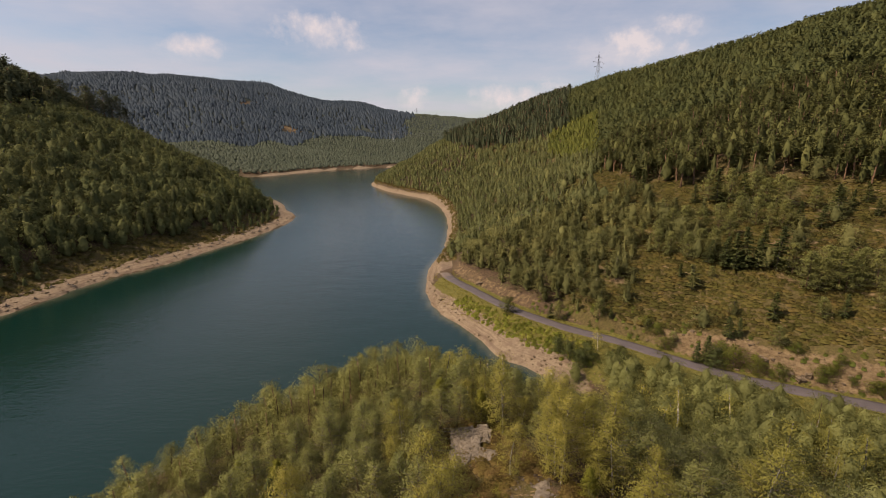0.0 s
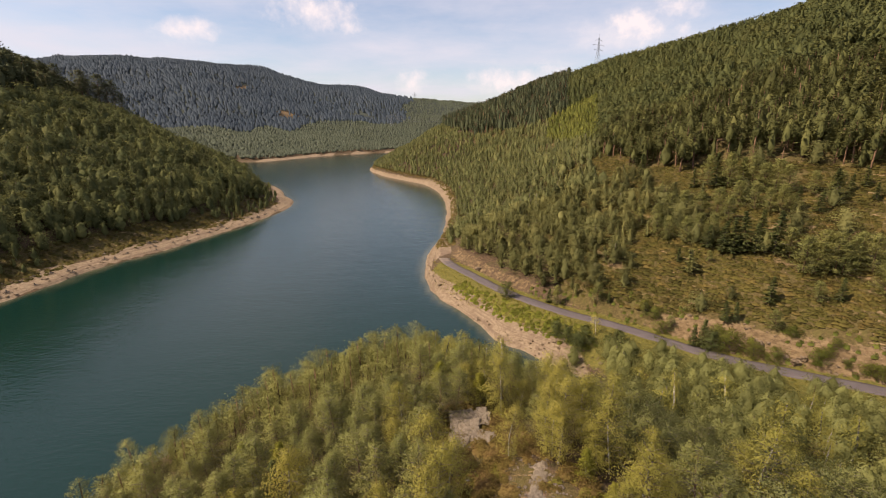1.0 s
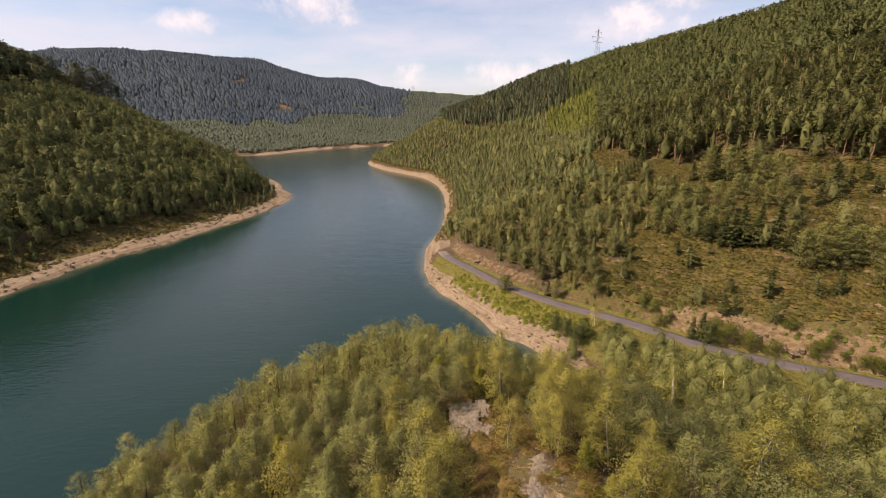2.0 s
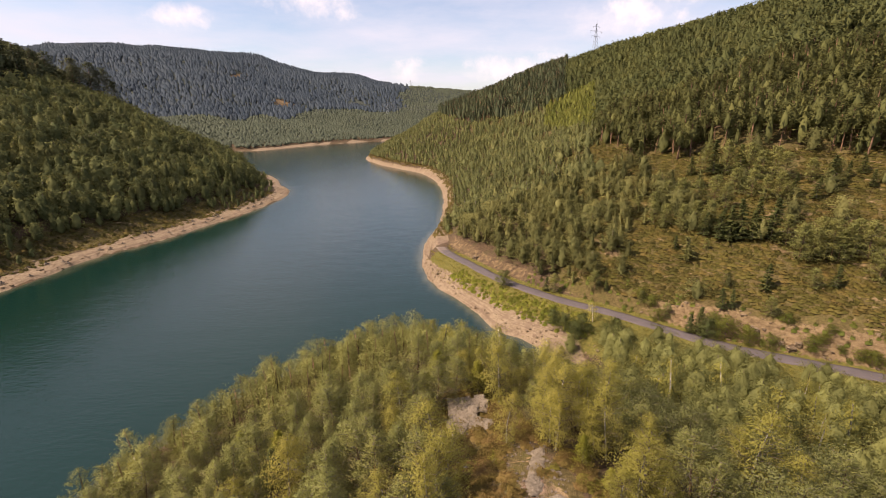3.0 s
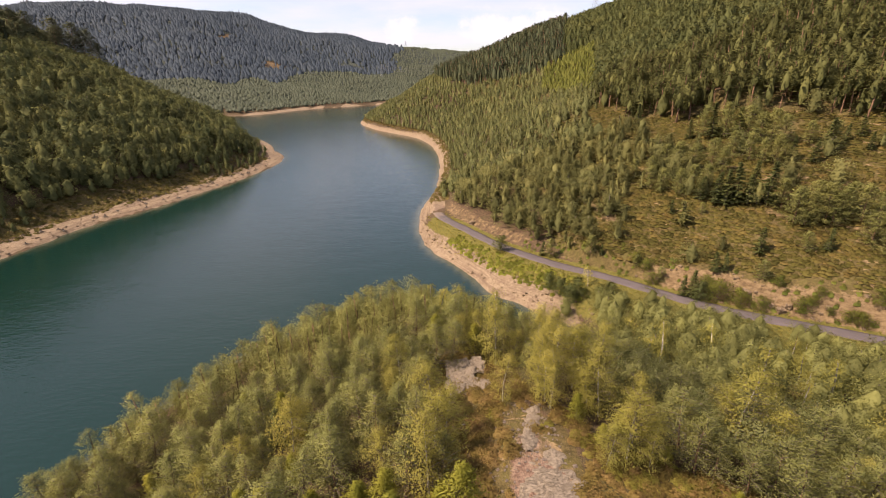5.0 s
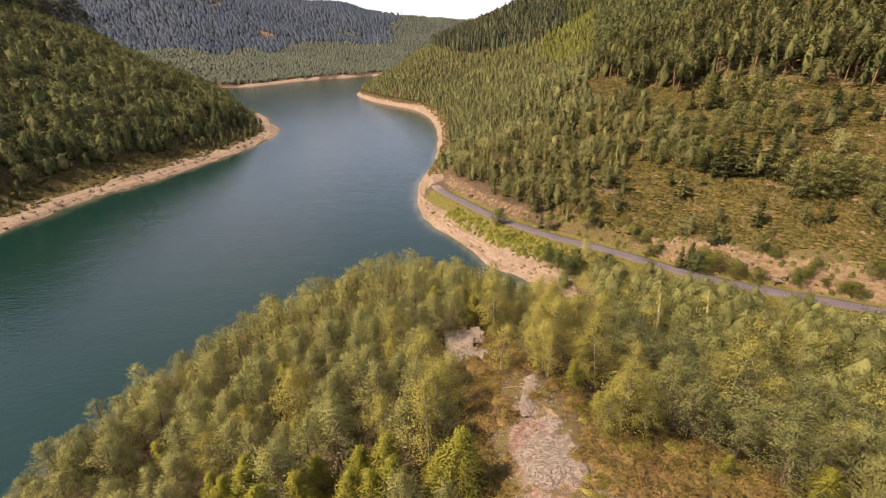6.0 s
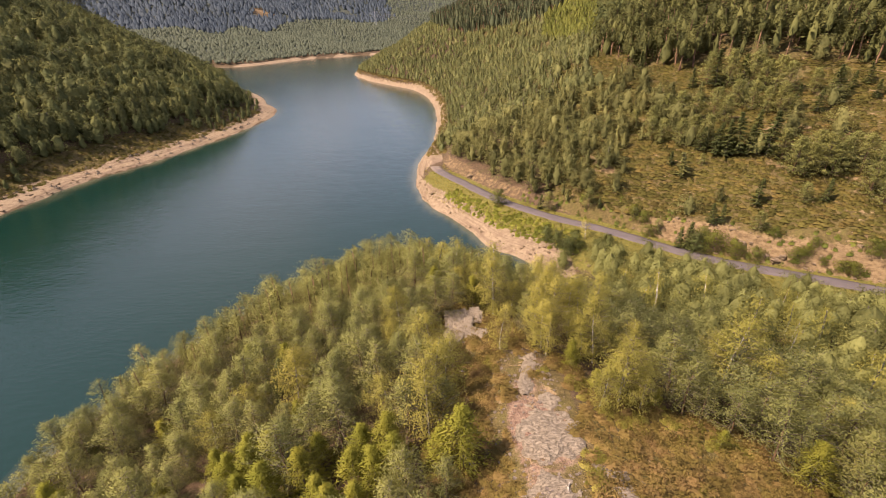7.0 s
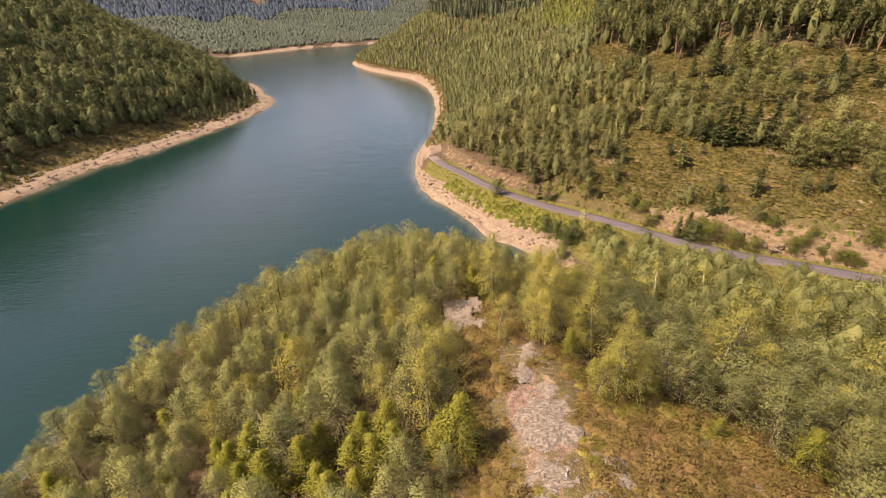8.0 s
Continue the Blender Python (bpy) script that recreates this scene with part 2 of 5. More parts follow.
def foliage(name, dark, light, warm, through=0.35, patch=0.16, warm_from=0.56):
    """Leaves or needles: three hues mixed by tree, by patch and by leaf; light shines through them."""
    s = Shade(name)
    leaf = s.node("ShaderNodeNewGeometry").outputs["Random Per Island"]
    tree = s.node("ShaderNodeObjectInfo").outputs["Random"]
    c = s.mix(s.span(s.noise(patch, 3), 0.32, 0.68), dark, light)
    c = s.mix(s.math("MULTIPLY", s.span(s.noise(patch * 1.7, 2, vec=None), warm_from, 0.78), 0.75), c, warm)
    c = s.mix(s.math("MULTIPLY", s.span(tree, 0.55, 1.0), 0.55), c, warm)
    clump = s.noise(1.5 if patch > 0.1 else 0.45, 3, 0.65)
    c = s.mix(s.math("MULTIPLY", s.span(clump, 0.56, 0.40), 0.45), c, dark)
    c = s.mix(s.math("MULTIPLY", s.span(clump, 0.52, 0.66), 0.45), c, light)
    c = s.mix(s.math("MULTIPLY", leaf, 0.22), c, light)
    c = s.mix(s.math("MULTIPLY", s.span(leaf, 0.88, 1.0), 0.22), c, warm)
    tone = s.attr("tone")                  # each plant of a wood has a tone of its own
    c = s.mix(s.math("MULTIPLY", s.span(tone, 0.12, 0.34), 0.40), c, warm)
    shade = s.node("ShaderNodeVectorMath", operation="SCALE")
    s.put(c, shade.inputs[0])
    s.put(s.math("ADD", tone, 1.0), shade.inputs["Scale"])
    c = shade.outputs[0]
    s.bump(s.noise(2.2 if patch > 0.1 else 0.9, 3, 0.6), 0.35, 0.4)
    s.finish(c, 0.75, 0.1)
    glow = s.node("ShaderNodeBsdfTranslucent")
    s.put(s.mix(0.5, c, warm), glow.inputs["Color"])
    add = s.node("ShaderNodeMixShader")
    add.inputs[0].default_value = through * 1.2
    s.put(s.bsdf.outputs[0], add.inputs[1])
    s.put(glow.outputs[0], add.inputs[2])
    s.put(add.outputs[0], s.out.inputs["Surface"])
    return s.mat


def bark(name, dark, light, band=False):
    s = Shade(name)
    f = s.span(s.noise(3.0, 5, 0.6, stretch=(1, 1, 3.0 if band else 0.4)), 0.42, 0.6)
    c = s.mix(f, dark, light)
    s.bump(s.noise(9.0, 4), 0.5, 0.02)
    return s.finish(c, 0.85, 0.2)


birch_leaf = foliage("birch_leaf", (0.230, 0.218, 0.050), (0.400, 0.362, 0.092), (0.440, 0.368, 0.090), 0.40)
pine_needle = foliage("pine_needle", (0.146, 0.158, 0.052), (0.258, 0.260, 0.086), (0.290, 0.264, 0.078), 0.28)
spruce_needle = foliage("spruce_needle", (0.060, 0.077, 0.028), (0.120, 0.132, 0.044), (0.162, 0.158, 0.040), 0.25)
bush_leaf = foliage("bush_leaf", (0.085, 0.110, 0.024), (0.180, 0.196, 0.045), (0.245, 0.222, 0.046), 0.42)
bank_leaf = foliage("bank_leaf", (0.120, 0.142, 0.022), (0.215, 0.228, 0.038), (0.265, 0.235, 0.052), 0.42)
larch_leaf = foliage("larch_leaf", (0.185, 0.196, 0.030), (0.310, 0.300, 0.052), (0.370, 0.325, 0.060), 0.42)
slope_leaf = foliage("slope_leaf", (0.100, 0.114, 0.044), (0.184, 0.190, 0.074), (0.235, 0.206, 0.070), 0.34, 0.05, 0.5)
slope_larch = foliage("slope_larch", (0.112, 0.128, 0.030), (0.190, 0.198, 0.046), (0.230, 0.214, 0.050), 0.36, 0.05, 0.5)
old_pine = foliage("old_pine", (0.055, 0.066, 0.024), (0.104, 0.112, 0.038), (0.132, 0.120, 0.038), 0.25, 0.03, 0.5)
left_leaf = foliage("left_leaf", (0.066, 0.082, 0.034), (0.150, 0.162, 0.062), (0.190, 0.172, 0.058), 0.34, 0.04, 0.55)
dark_conifer = foliage("dark_conifer", (0.043, 0.055, 0.031), (0.087, 0.099, 0.048), (0.123, 0.116, 0.048), 0.2, 0.03, 0.55)
# distant spruces: the blue of the air's haze is painted into all three hues
hazy_spruce = foliage("hazy_spruce", (0.040, 0.055, 0.072), (0.060, 0.077, 0.094), (0.082, 0.094, 0.098), 0.15, 0.010, 0.58)
# leaf green made paler and bluer to paint in some distance haze
hazy_birch = foliage("hazy_birch", (0.064, 0.084, 0.062), (0.102, 0.120, 0.082), (0.120, 0.126, 0.080), 0.25, 0.02, 0.5)
heather_leaf = foliage("heather_leaf", (0.122, 0.088, 0.026), (0.212, 0.160, 0.044), (0.230, 0.130, 0.068), 0.32, 0.34, 0.46)
slope_heather = foliage("slope_heather", (0.060, 0.054, 0.014), (0.108, 0.094, 0.023), (0.140, 0.086, 0.030), 0.20, 0.16, 0.50)
willow_leaf = foliage("willow_leaf", (0.118, 0.132, 0.050), (0.218, 0.226, 0.088), (0.250, 0.238, 0.074), 0.36)
grass_blade = foliage("grass_blade", (0.130, 0.130, 0.022), (0.220, 0.200, 0.036), (0.300, 0.235, 0.070), 0.35, 0.3, 0.5)
birch_bark = bark("birch_bark", (0.10, 0.085, 0.07), (0.62, 0.58, 0.50), True)
pine_bark = bark("pine_bark", (0.075, 0.045, 0.028), (0.20, 0.115, 0.065))
grey_bark = bark("grey_bark", (0.07, 0.055, 0.045), (0.20, 0.165, 0.13))
dead_wood = bark("dead_wood", (0.16, 0.135, 0.11), (0.38, 0.34, 0.28))


def make_ground():
    """Forest floor, heather, gravel beach, rocky cut and grass verge, each where its mask says, with ragged borders."""
    s = Shade("ground_cover")
    fine, mid, big = s.noise(1.9, 6, 0.65), s.noise(0.45, 4), s.noise(0.06, 3)
    ragged = s.math("SUBTRACT", s.noise(0.9, 5, 0.65), 0.5)
    floor = s.mix(s.span(fine, 0.35, 0.65), (0.050, 0.034, 0.020), (0.125, 0.080, 0.048))
    floor = s.mix(s.math("MULTIPLY", s.span(mid, 0.5, 0.7), 0.6), floor, (0.070, 0.068, 0.022))
    heath = s.mix(s.span(fine, 0.38, 0.62), (0.064, 0.048, 0.018), (0.128, 0.094, 0.038))
    heath = s.mix(s.math("MULTIPLY", s.span(mid, 0.45, 0.7), 0.7), heath, (0.105, 0.092, 0.026))
    heath = s.mix(s.math("MULTIPLY", s.span(s.noise(0.55, 5, 0.7, stretch=(0.3, 0.3, 2.4)), 0.62, 0.65), 0.8), heath, (0.30, 0.205, 0.115))
    stones = s.voronoi(2.2, "F1", "Color")
    pebble = s.voronoi(6.5)
    beach = s.mix(s.span(fine, 0.3, 0.7), (0.150, 0.105, 0.066), (0.272, 0.202, 0.130))
    beach = s.mix(s.math("MULTIPLY", s.span(stones, 0.2, 0.9), 0.55), beach, (0.315, 0.242, 0.160))
    beach = s.mix(s.math("MULTIPLY", s.span(s.voronoi(0.9, "F1", "Color"), 0.75, 0.8), 0.35), beach, (0.12, 0.078, 0.056))
    beach = s.mix(s.math("MULTIPLY", s.span(mid, 0.5, 0.72), 0.5), beach, (0.15, 0.095, 0.064))
    beach = s.mix(s.math("MULTIPLY", s.span(s.noise(1.0, 4, 0.65, stretch=(0.04, 0.04, 3.2)), 0.5, 0.62), 0.55), beach, (0.125, 0.082, 0.060))
    rock = s.mix(s.span(s.noise(0.8, 6, 0.7, stretch=(1, 1, 2.2)), 0.36, 0.6), (0.105, 0.068, 0.035), (0.225, 0.156, 0.084))
    rock = s.mix(s.math("MULTIPLY", s.span(fine, 0.58, 0.7), 0.7), rock, (0.13, 0.075, 0.04))
    verge = s.mix(s.span(fine, 0.35, 0.65), (0.080, 0.076, 0.018), (0.155, 0.130, 0.034))

    def mask(name, lo=0.4, hi=0.6, rag=0.7):
        return s.span(s.math("MULTIPLY_ADD", ragged, rag, s.attr(name)), lo, hi)

    c = s.mix(mask("heath"), floor, heath)
    c = s.mix(mask("verge"), c, verge)
    c = s.mix(mask("cut", rag=1.3), c, rock)
    c = s.mix(mask("beach", rag=0.5), c, beach)
    stony = s.mix(s.span(fine, 0.36, 0.64), (0.120, 0.070, 0.050), (0.250, 0.172, 0.122))
    c = s.mix(mask("stony", rag=0.9), c, stony)
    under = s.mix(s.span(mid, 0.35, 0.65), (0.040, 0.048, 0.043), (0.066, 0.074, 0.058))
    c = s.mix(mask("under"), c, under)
    tint = s.mix(s.span(big, 0.3, 0.7), (0.42, 0.42, 0.42), (0.58, 0.58, 0.58))
    c = s.mix(0.5, c, tint, "SOFT_LIGHT")
    s.bump(s.math("ADD", s.math("MULTIPLY", fine, 0.7), s.math("MULTIPLY", pebble, 0.5)), 0.7, 0.35)
    return s.finish(c, 0.92, 0.15)


def make_water():
    s = Shade("lake_water")
    far = s.noise(0.012, 3)
    c = s.mix(s.span(far, 0.35, 0.7), (0.0018, 0.0165, 0.0125), (0.0030, 0.0195, 0.0155))
    shoal = s.attr("shoal")
    c = s.mix(shoal, c, (0.075, 0.075, 0.045))
    ripple = s.math("ADD", s.noise(0.9, 4, 0.6, stretch=(0.55, 1.3, 1)), s.math("MULTIPLY", s.noise(0.14, 3, stretch=(0.6, 1.2, 1)), 1.2))
    s.bump(ripple, 0.36, 0.20)
    s.bsdf.inputs["IOR"].default_value = 1.33
    return s.finish(c, s.math("MULTIPLY_ADD", s.noise(0.02, 3), 0.08, 0.05), 0.5)


def make_asphalt():
    s = Shade("worn_asphalt")
    c = s.mix(s.span(s.noise(0.35, 5, 0.6), 0.35, 0.65), (0.060, 0.049, 0.049), (0.092, 0.074, 0.072))
    c = s.mix(s.math("MULTIPLY", s.span(s.noise(1.6, 4), 0.6, 0.68), 0.5), c, (0.05, 0.043, 0.044))
    c = s.mix(s.math("MULTIPLY", s.noise(22.0, 2), 0.4), c, (0.16, 0.135, 0.13))
    split = s.node("ShaderNodeSeparateXYZ")
    s.put(s.place, split.inputs[0])
    worn = s.span(s.math("MULTIPLY_ADD", s.noise(0.5, 4), 26.0, split.outputs["Y"]), 160, 177)
    c = s.mix(worn, c, (0.215, 0.160, 0.112))
    s.bump(s.noise(18.0, 3), 0.3, 0.01)
    return s.finish(c, 0.85, 0.3)


def make_rock(name, dark, light, moss, relief=0.12):
    s = Shade(name)
    grain = s.noise(4.5, 7, 0.8, stretch=(0.8, 1.9, 1.8))
    c = s.mix(s.span(grain, 0.40, 0.58), dark, light)
    seam = s.noise(1.6, 5, 0.7, stretch=(0.8, 2.2, 2.0))
    seam = s.span(s.math("ABSOLUTE", s.math("SUBTRACT", seam, 0.5)), 0.025, 0.0)
    c = s.mix(s.math("MULTIPLY", seam, 0.32), c, (0.065, 0.048, 0.034))
    c = s.mix(s.math("MULTIPLY", s.span(s.noise(0.6, 4), 0.5, 0.7), 0.45), c, dark)
    c = s.mix(s.math("MULTIPLY", s.span(s.noise(2.6, 5, 0.7), 0.56, 0.68), 0.6), c, moss)
    c = s.mix(s.math("MULTIPLY", s.node("ShaderNodeObjectInfo").outputs["Random"], 0.3), c, light)
    s.bump(s.math("ADD", s.math("SUBTRACT", grain, seam), s.math("MULTIPLY", s.noise(6.0, 6, 0.75), 0.6)), 1.0, relief)
    return s.finish(c, 0.9, 0.2)


ground_cover, lake_water, worn_asphalt = make_ground(), make_water(), make_asphalt()
grey_rock = make_rock("grey_rock", (0.156, 0.123, 0.090), (0.246, 0.200, 0.148), (0.135, 0.094, 0.058), 0.05)
pale_rock = make_rock("pale_rock", (0.105, 0.080, 0.064), (0.225, 0.180, 0.146), (0.12, 0.084, 0.055), 0.05)
tan_rock = make_rock("tan_rock", (0.150, 0.102, 0.062), (0.285, 0.210, 0.134), (0.14, 0.094, 0.058))
steel = Shade("galvanised_steel").finish((0.30, 0.32, 0.34), 0.5, 0.4, 0.6)
cable_black = Shade("cable_metal").finish((0.16, 0.16, 0.17), 0.6, 0.3, 0.5)
# ---- mesh helpers ----
def quads_mesh(name, verts, quads, mats, index=None, smooth=None, normals=None):
    """One mesh from arrays of corners and four-sided faces, with its corners' normals if given."""
    me = bpy.data.meshes.new(name)
    verts, quads = np.asarray(verts, np.float32), np.asarray(quads, np.int32)
    me.vertices.add(len(verts))
    me.vertices.foreach_set("co", verts.ravel())
    me.loops.add(quads.size)
    me.loops.foreach_set("vertex_index", quads.ravel())
    me.polygons.add(len(quads))
    me.polygons.foreach_set("loop_start", np.arange(0, quads.size, 4, dtype=np.int32))
    for m in mats:
        me.materials.append(m)
    if index is not None:
        me.polygons.foreach_set("material_index", np.asarray(index, np.int32))
    me.polygons.foreach_set("use_smooth", np.full(len(quads), False) if smooth is None else np.asarray(smooth, bool))
    me.update(calc_edges=True)
    if normals is not None:
        a = me.attributes.new("custom_normal", "FLOAT_VECTOR", "POINT")
        a.data.foreach_set("vector", np.asarray(normals, np.float32).ravel())
    return me


def unit_rows(a):
    return a / (np.linalg.norm(a, axis=-1, keepdims=True) + 1e-9)


def thing(name, at, label, category, group="", kind="", turn=0.0):
    ob = new(name)
    ob.empty_display_size = 0.3
    ob.matrix_world = pose(*at, 0, 0, turn)
    return tagged(ob, label, category, group, kind)


def mesh_part(name, me, parent, label=""):
    ob = new(name, me)
    ob.parent = parent
    if label:
        tagged(ob, label)
    return ob


def part(name, bm, material, parent, label=""):
    me = bpy.data.meshes.new(name)
    bm.to_mesh(me)
    bm.free()
    me.materials.append(material)
    return mesh_part(name, me, parent, label)


def tube(points, radii, sides=6):
    """A bent, tapered tube round a line: corners and faces."""
    p = np.asarray(points, float)
    t = np.gradient(p, axis=0)
    t /= np.linalg.norm(t, axis=1)[:, None] + 1e-9
    ref = np.where(np.abs(t[:, 2:3]) > 0.9, np.array([[1.0, 0, 0]]), np.array([[0, 0, 1.0]]))
    u = np.cross(t, ref)
    u /= np.linalg.norm(u, axis=1)[:, None] + 1e-9
    w = np.cross(t, u)
    a = np.linspace(0, 2 * np.pi, sides, endpoint=False)
    ring = np.cos(a)[None, :, None] * u[:, None] + np.sin(a)[None, :, None] * w[:, None]
    v = (p[:, None] + ring * np.asarray(radii, float)[:, None, None]).reshape(-1, 3)
    i, j = np.meshgrid(np.arange(len(p) - 1), np.arange(sides), indexing="ij")
    k = (j + 1) % sides
    q = np.stack([i * sides + j, i * sides + k, (i + 1) * sides + k, (i + 1) * sides + j], -1).reshape(-1, 4)
    return v, q


def join(pieces):
    """Corners and faces of many pieces in one."""
    vs, qs, n = [], [], 0
    for v, q, *_ in pieces:
        vs.append(v)
        qs.append(q + n)
        n += len(v)
    return np.concatenate(vs), np.concatenate(qs)


def leaves(centres, along, face, size, rng, slim=0.5, loose=0.5, out=None, soft=0.7):
    """A small pointed spray at each place: it runs along one way and turns its flat side to another; out: the way the crown faces there."""
    n = len(centres)
    u = unit_rows(along + rng.normal(0, loose, (n, 3)))
    w = unit_rows(np.cross(u, face + rng.normal(0, 0.45, (n, 3))))
    s = (size * rng.uniform(0.6, 1.35, n))[:, None]
    a, b, up = u * s * 0.5, w * s * slim * 0.5, np.cross(w, u) * s * slim * 0.18
    v = np.stack([centres - a, centres + b - 0.12 * a + up, centres + a, centres - b - 0.12 * a + up], 1).reshape(-1, 3)
    out = unit_rows(face if out is None else out)
    flat = np.cross(a + b, 2 * a)
    turned = (flat * out).sum(axis=1) < 0
    flat = unit_rows(np.where(turned[:, None], -flat, flat))
    q = np.arange(n * 4).reshape(-1, 4)
    q[turned] = q[turned][:, ::-1]
    return v, q, np.repeat(unit_rows(out * soft + flat * (1 - soft)), 4, axis=0)


def crown_shape(kind, f):
    """Reach of the crown at a part f of its height, from its foot to its top."""
    if kind == "birch":
        return np.sin(np.pi * np.clip(f * 0.86 + 0.12, 0, 1)) ** 0.75
    if kind == "pine":
        return np.clip(1.08 - f, 0, 1) ** 0.62 * np.clip(f * 5 + 0.35, 0, 1)
    if kind in ("spruce", "larch"):
        return np.clip(1.04 - f, 0, 1) ** 0.95 * np.clip(f * 6 + 0.5, 0, 1)
    if kind == "round":                    # a dense broadleaf or willow, leafy down to the ground
        return np.sqrt(np.clip(1 - (f * 1.35 - 0.40) ** 2, 0.05, 1))
    if kind == "tall":                     # an old pine: bare stem, crown on top
        return np.sin(np.pi * np.clip(f * 0.8 + 0.2, 0, 1)) ** 0.6
    return np.sqrt(np.clip(1 - (f * 1.6 - 0.6) ** 2, 0.05, 1))     # bush


TREE_FORM = {          # foot of the crown, half its width over the height, rise of the limbs
    "birch": (0.13, 0.31, 0.55), "pine": (0.05, 0.40, 0.28), "round": (0.05, 0.46, 0.45), "spruce": (0.05, 0.27, -0.10), "larch": (0.04, 0.46, 0.08), "tall": (0.48, 0.20, 0.15), "bush": (0.04, 0.62, 0.6)}


def grow(kind, height, rng, limbs, per_limb, leaf, stems=True, sides=6, joints=7):
    """A tree's trunk, limbs and crown as three pieces of mesh, standing on the origin."""
    foot, reach, rise = TREE_FORM[kind]
    lean = rng.normal(0, 0.035 if kind != "birch" else 0.06, 2)
    zs = np.linspace(0, 1, joints)
    line = np.stack([lean[0] * zs ** 1.5 * height + 0.02 * height * np.sin(zs * 5 + rng.rand() * 6), lean[1] * zs ** 1.5 * height, zs * height * 0.97], 1)
    line[:, :2] -= line[0, :2]
    line[0, 2] = -0.5
    thick = height * {"birch": 0.0105, "pine": 0.014, "spruce": 0.013, "larch": 0.012, "tall": 0.012, "bush": 0.010, "round": 0.010}[kind]
    trunk = tube(line, thick * (1.08 - zs) + 0.008, sides)
    wide = reach * height
    f = np.clip((np.arange(limbs) + rng.rand(limbs)) / limbs, 0, 1) ** (0.85 if kind != "spruce" else 1.15)
    az = np.arange(limbs) * 2.399 + rng.normal(0, 0.5, limbs)
    lumps = 1 + 0.22 * np.sin(az * 2 + rng.rand() * 6) + rng.normal(0, 0.16, limbs)
    r = wide * crown_shape(kind, f) * np.clip(lumps, 0.45, 1.5)
    z0 = height * (foot + (1 - foot) * f)
    base = np.stack([np.interp(z0, line[:, 2], line[:, 0]), np.interp(z0, line[:, 2], line[:, 1]), z0 - r * max(rise, 0) * 0.6], 1)
    out = np.stack([np.cos(az), np.sin(az), np.full(limbs, 0.0)], 1)
    tip = base + out * r[:, None] + np.array([0, 0, 1.0]) * (r * rise * rng.uniform(0.5, 1.2, limbs))[:, None]
    tip[:, 2] = np.clip(tip[:, 2], 0.08 * height * (kind != "bush"), height * 1.02)
    wood = None
    if stems:
        pieces = []
        for b, t in zip(base, tip):
            pieces.append(tube([b, t], [thick * 0.36, 0.008], 3))
        wood = join(pieces)
    which = np.repeat(np.arange(limbs), per_limb)
    n = len(which)
    along = 1 - rng.rand(n) ** 1.6 * 0.85
    c = base[which] + (tip - base)[which] * along[:, None]
    puff = {"birch": 0.115, "bush": 0.15, "round": 0.12, "tall": 0.14, "pine": 0.085, "spruce": 0.06, "larch": 0.08}[kind] * wide
    c = c + rng.normal(0, 1, (n, 3)) * puff * np.array([1, 1, 0.8 if kind != "spruce" else 0.35])
    if kind == "birch":
        c[:, 2] -= rng.rand(n) ** 2 * 0.10 * height * along
    c[:, 2] = np.clip(c[:, 2], 0.04 * height, height * 1.05)
    axis = np.stack([np.interp(c[:, 2], line[:, 2], line[:, 0]), np.interp(c[:, 2], line[:, 2], line[:, 1]), c[:, 2]], 1)
    radial = c - axis
    radial /= np.linalg.norm(radial, axis=1)[:, None] + 1e-9
    up = np.array([[0, 0, 1.0]])
    run, face, slim, loose = {"birch": (radial * 0.5 - up * 0.7, radial + up * 0.7, 0.52, 0.55), "bush": (radial + up * 0.4, radial + up * 0.8, 0.55, 0.6), "round": (up * 0.4 + radial * 0.2, radial + up * 0.45, 0.55, 0.75),
                              "pine": (radial * 0.8 + up * 0.45, radial * 0.4 + up, 0.34, 0.42), "tall": (radial * 0.8 + up * 0.3, radial * 0.3 + up, 0.40, 0.45),
                              "larch": (radial + up * 0.2, radial * 0.4 + up, 0.36, 0.4), "spruce": (radial - up * 0.12, radial * 0.25 + up, 0.36, 0.25)}[kind]
    hub = base[which] + (tip - base)[which] * 0.6
    high = (c[:, 2:3] / height) ** 2
    out = radial * (1 - 0.4 * high) + unit_rows(c - hub) * 0.6 + up * (0.30 + 0.5 * high)
    crown = leaves(c, run, face, leaf, rng, slim, loose, out, 0.78)
    return trunk, wood, crown


def core(kind, rng, sides=7, rings=6, fill=0.70):
    """The dense inside of a one metre high crown, lumpy and closed at the top."""
    foot, reach, rise = TREE_FORM[kind]
    f = np.linspace(0.02, 1.0, rings)
    r = reach * crown_shape(kind, f) * fill
    r[0] *= 0.55
    r[-1] = 0.012
    a = np.linspace(0, 2 * np.pi, sides, endpoint=False)[None] + rng.normal(0, 0.12, (rings, sides))
    rr = r[:, None] * rng.uniform(0.60, 1.35, (rings, sides))
    z = (foot + (0.97 - foot) * f)[:, None] + rng.normal(0, 0.018, (rings, sides))
    v = np.stack([rr * np.cos(a), rr * np.sin(a), z], -1).reshape(-1, 3)
    i, j = np.meshgrid(np.arange(rings - 1), np.arange(sides), indexing="ij")
    k = (j + 1) % sides
    return v, np.stack([i * sides + j, i * sides + k, (i + 1) * sides + k, (i + 1) * sides + j], -1).reshape(-1, 4)


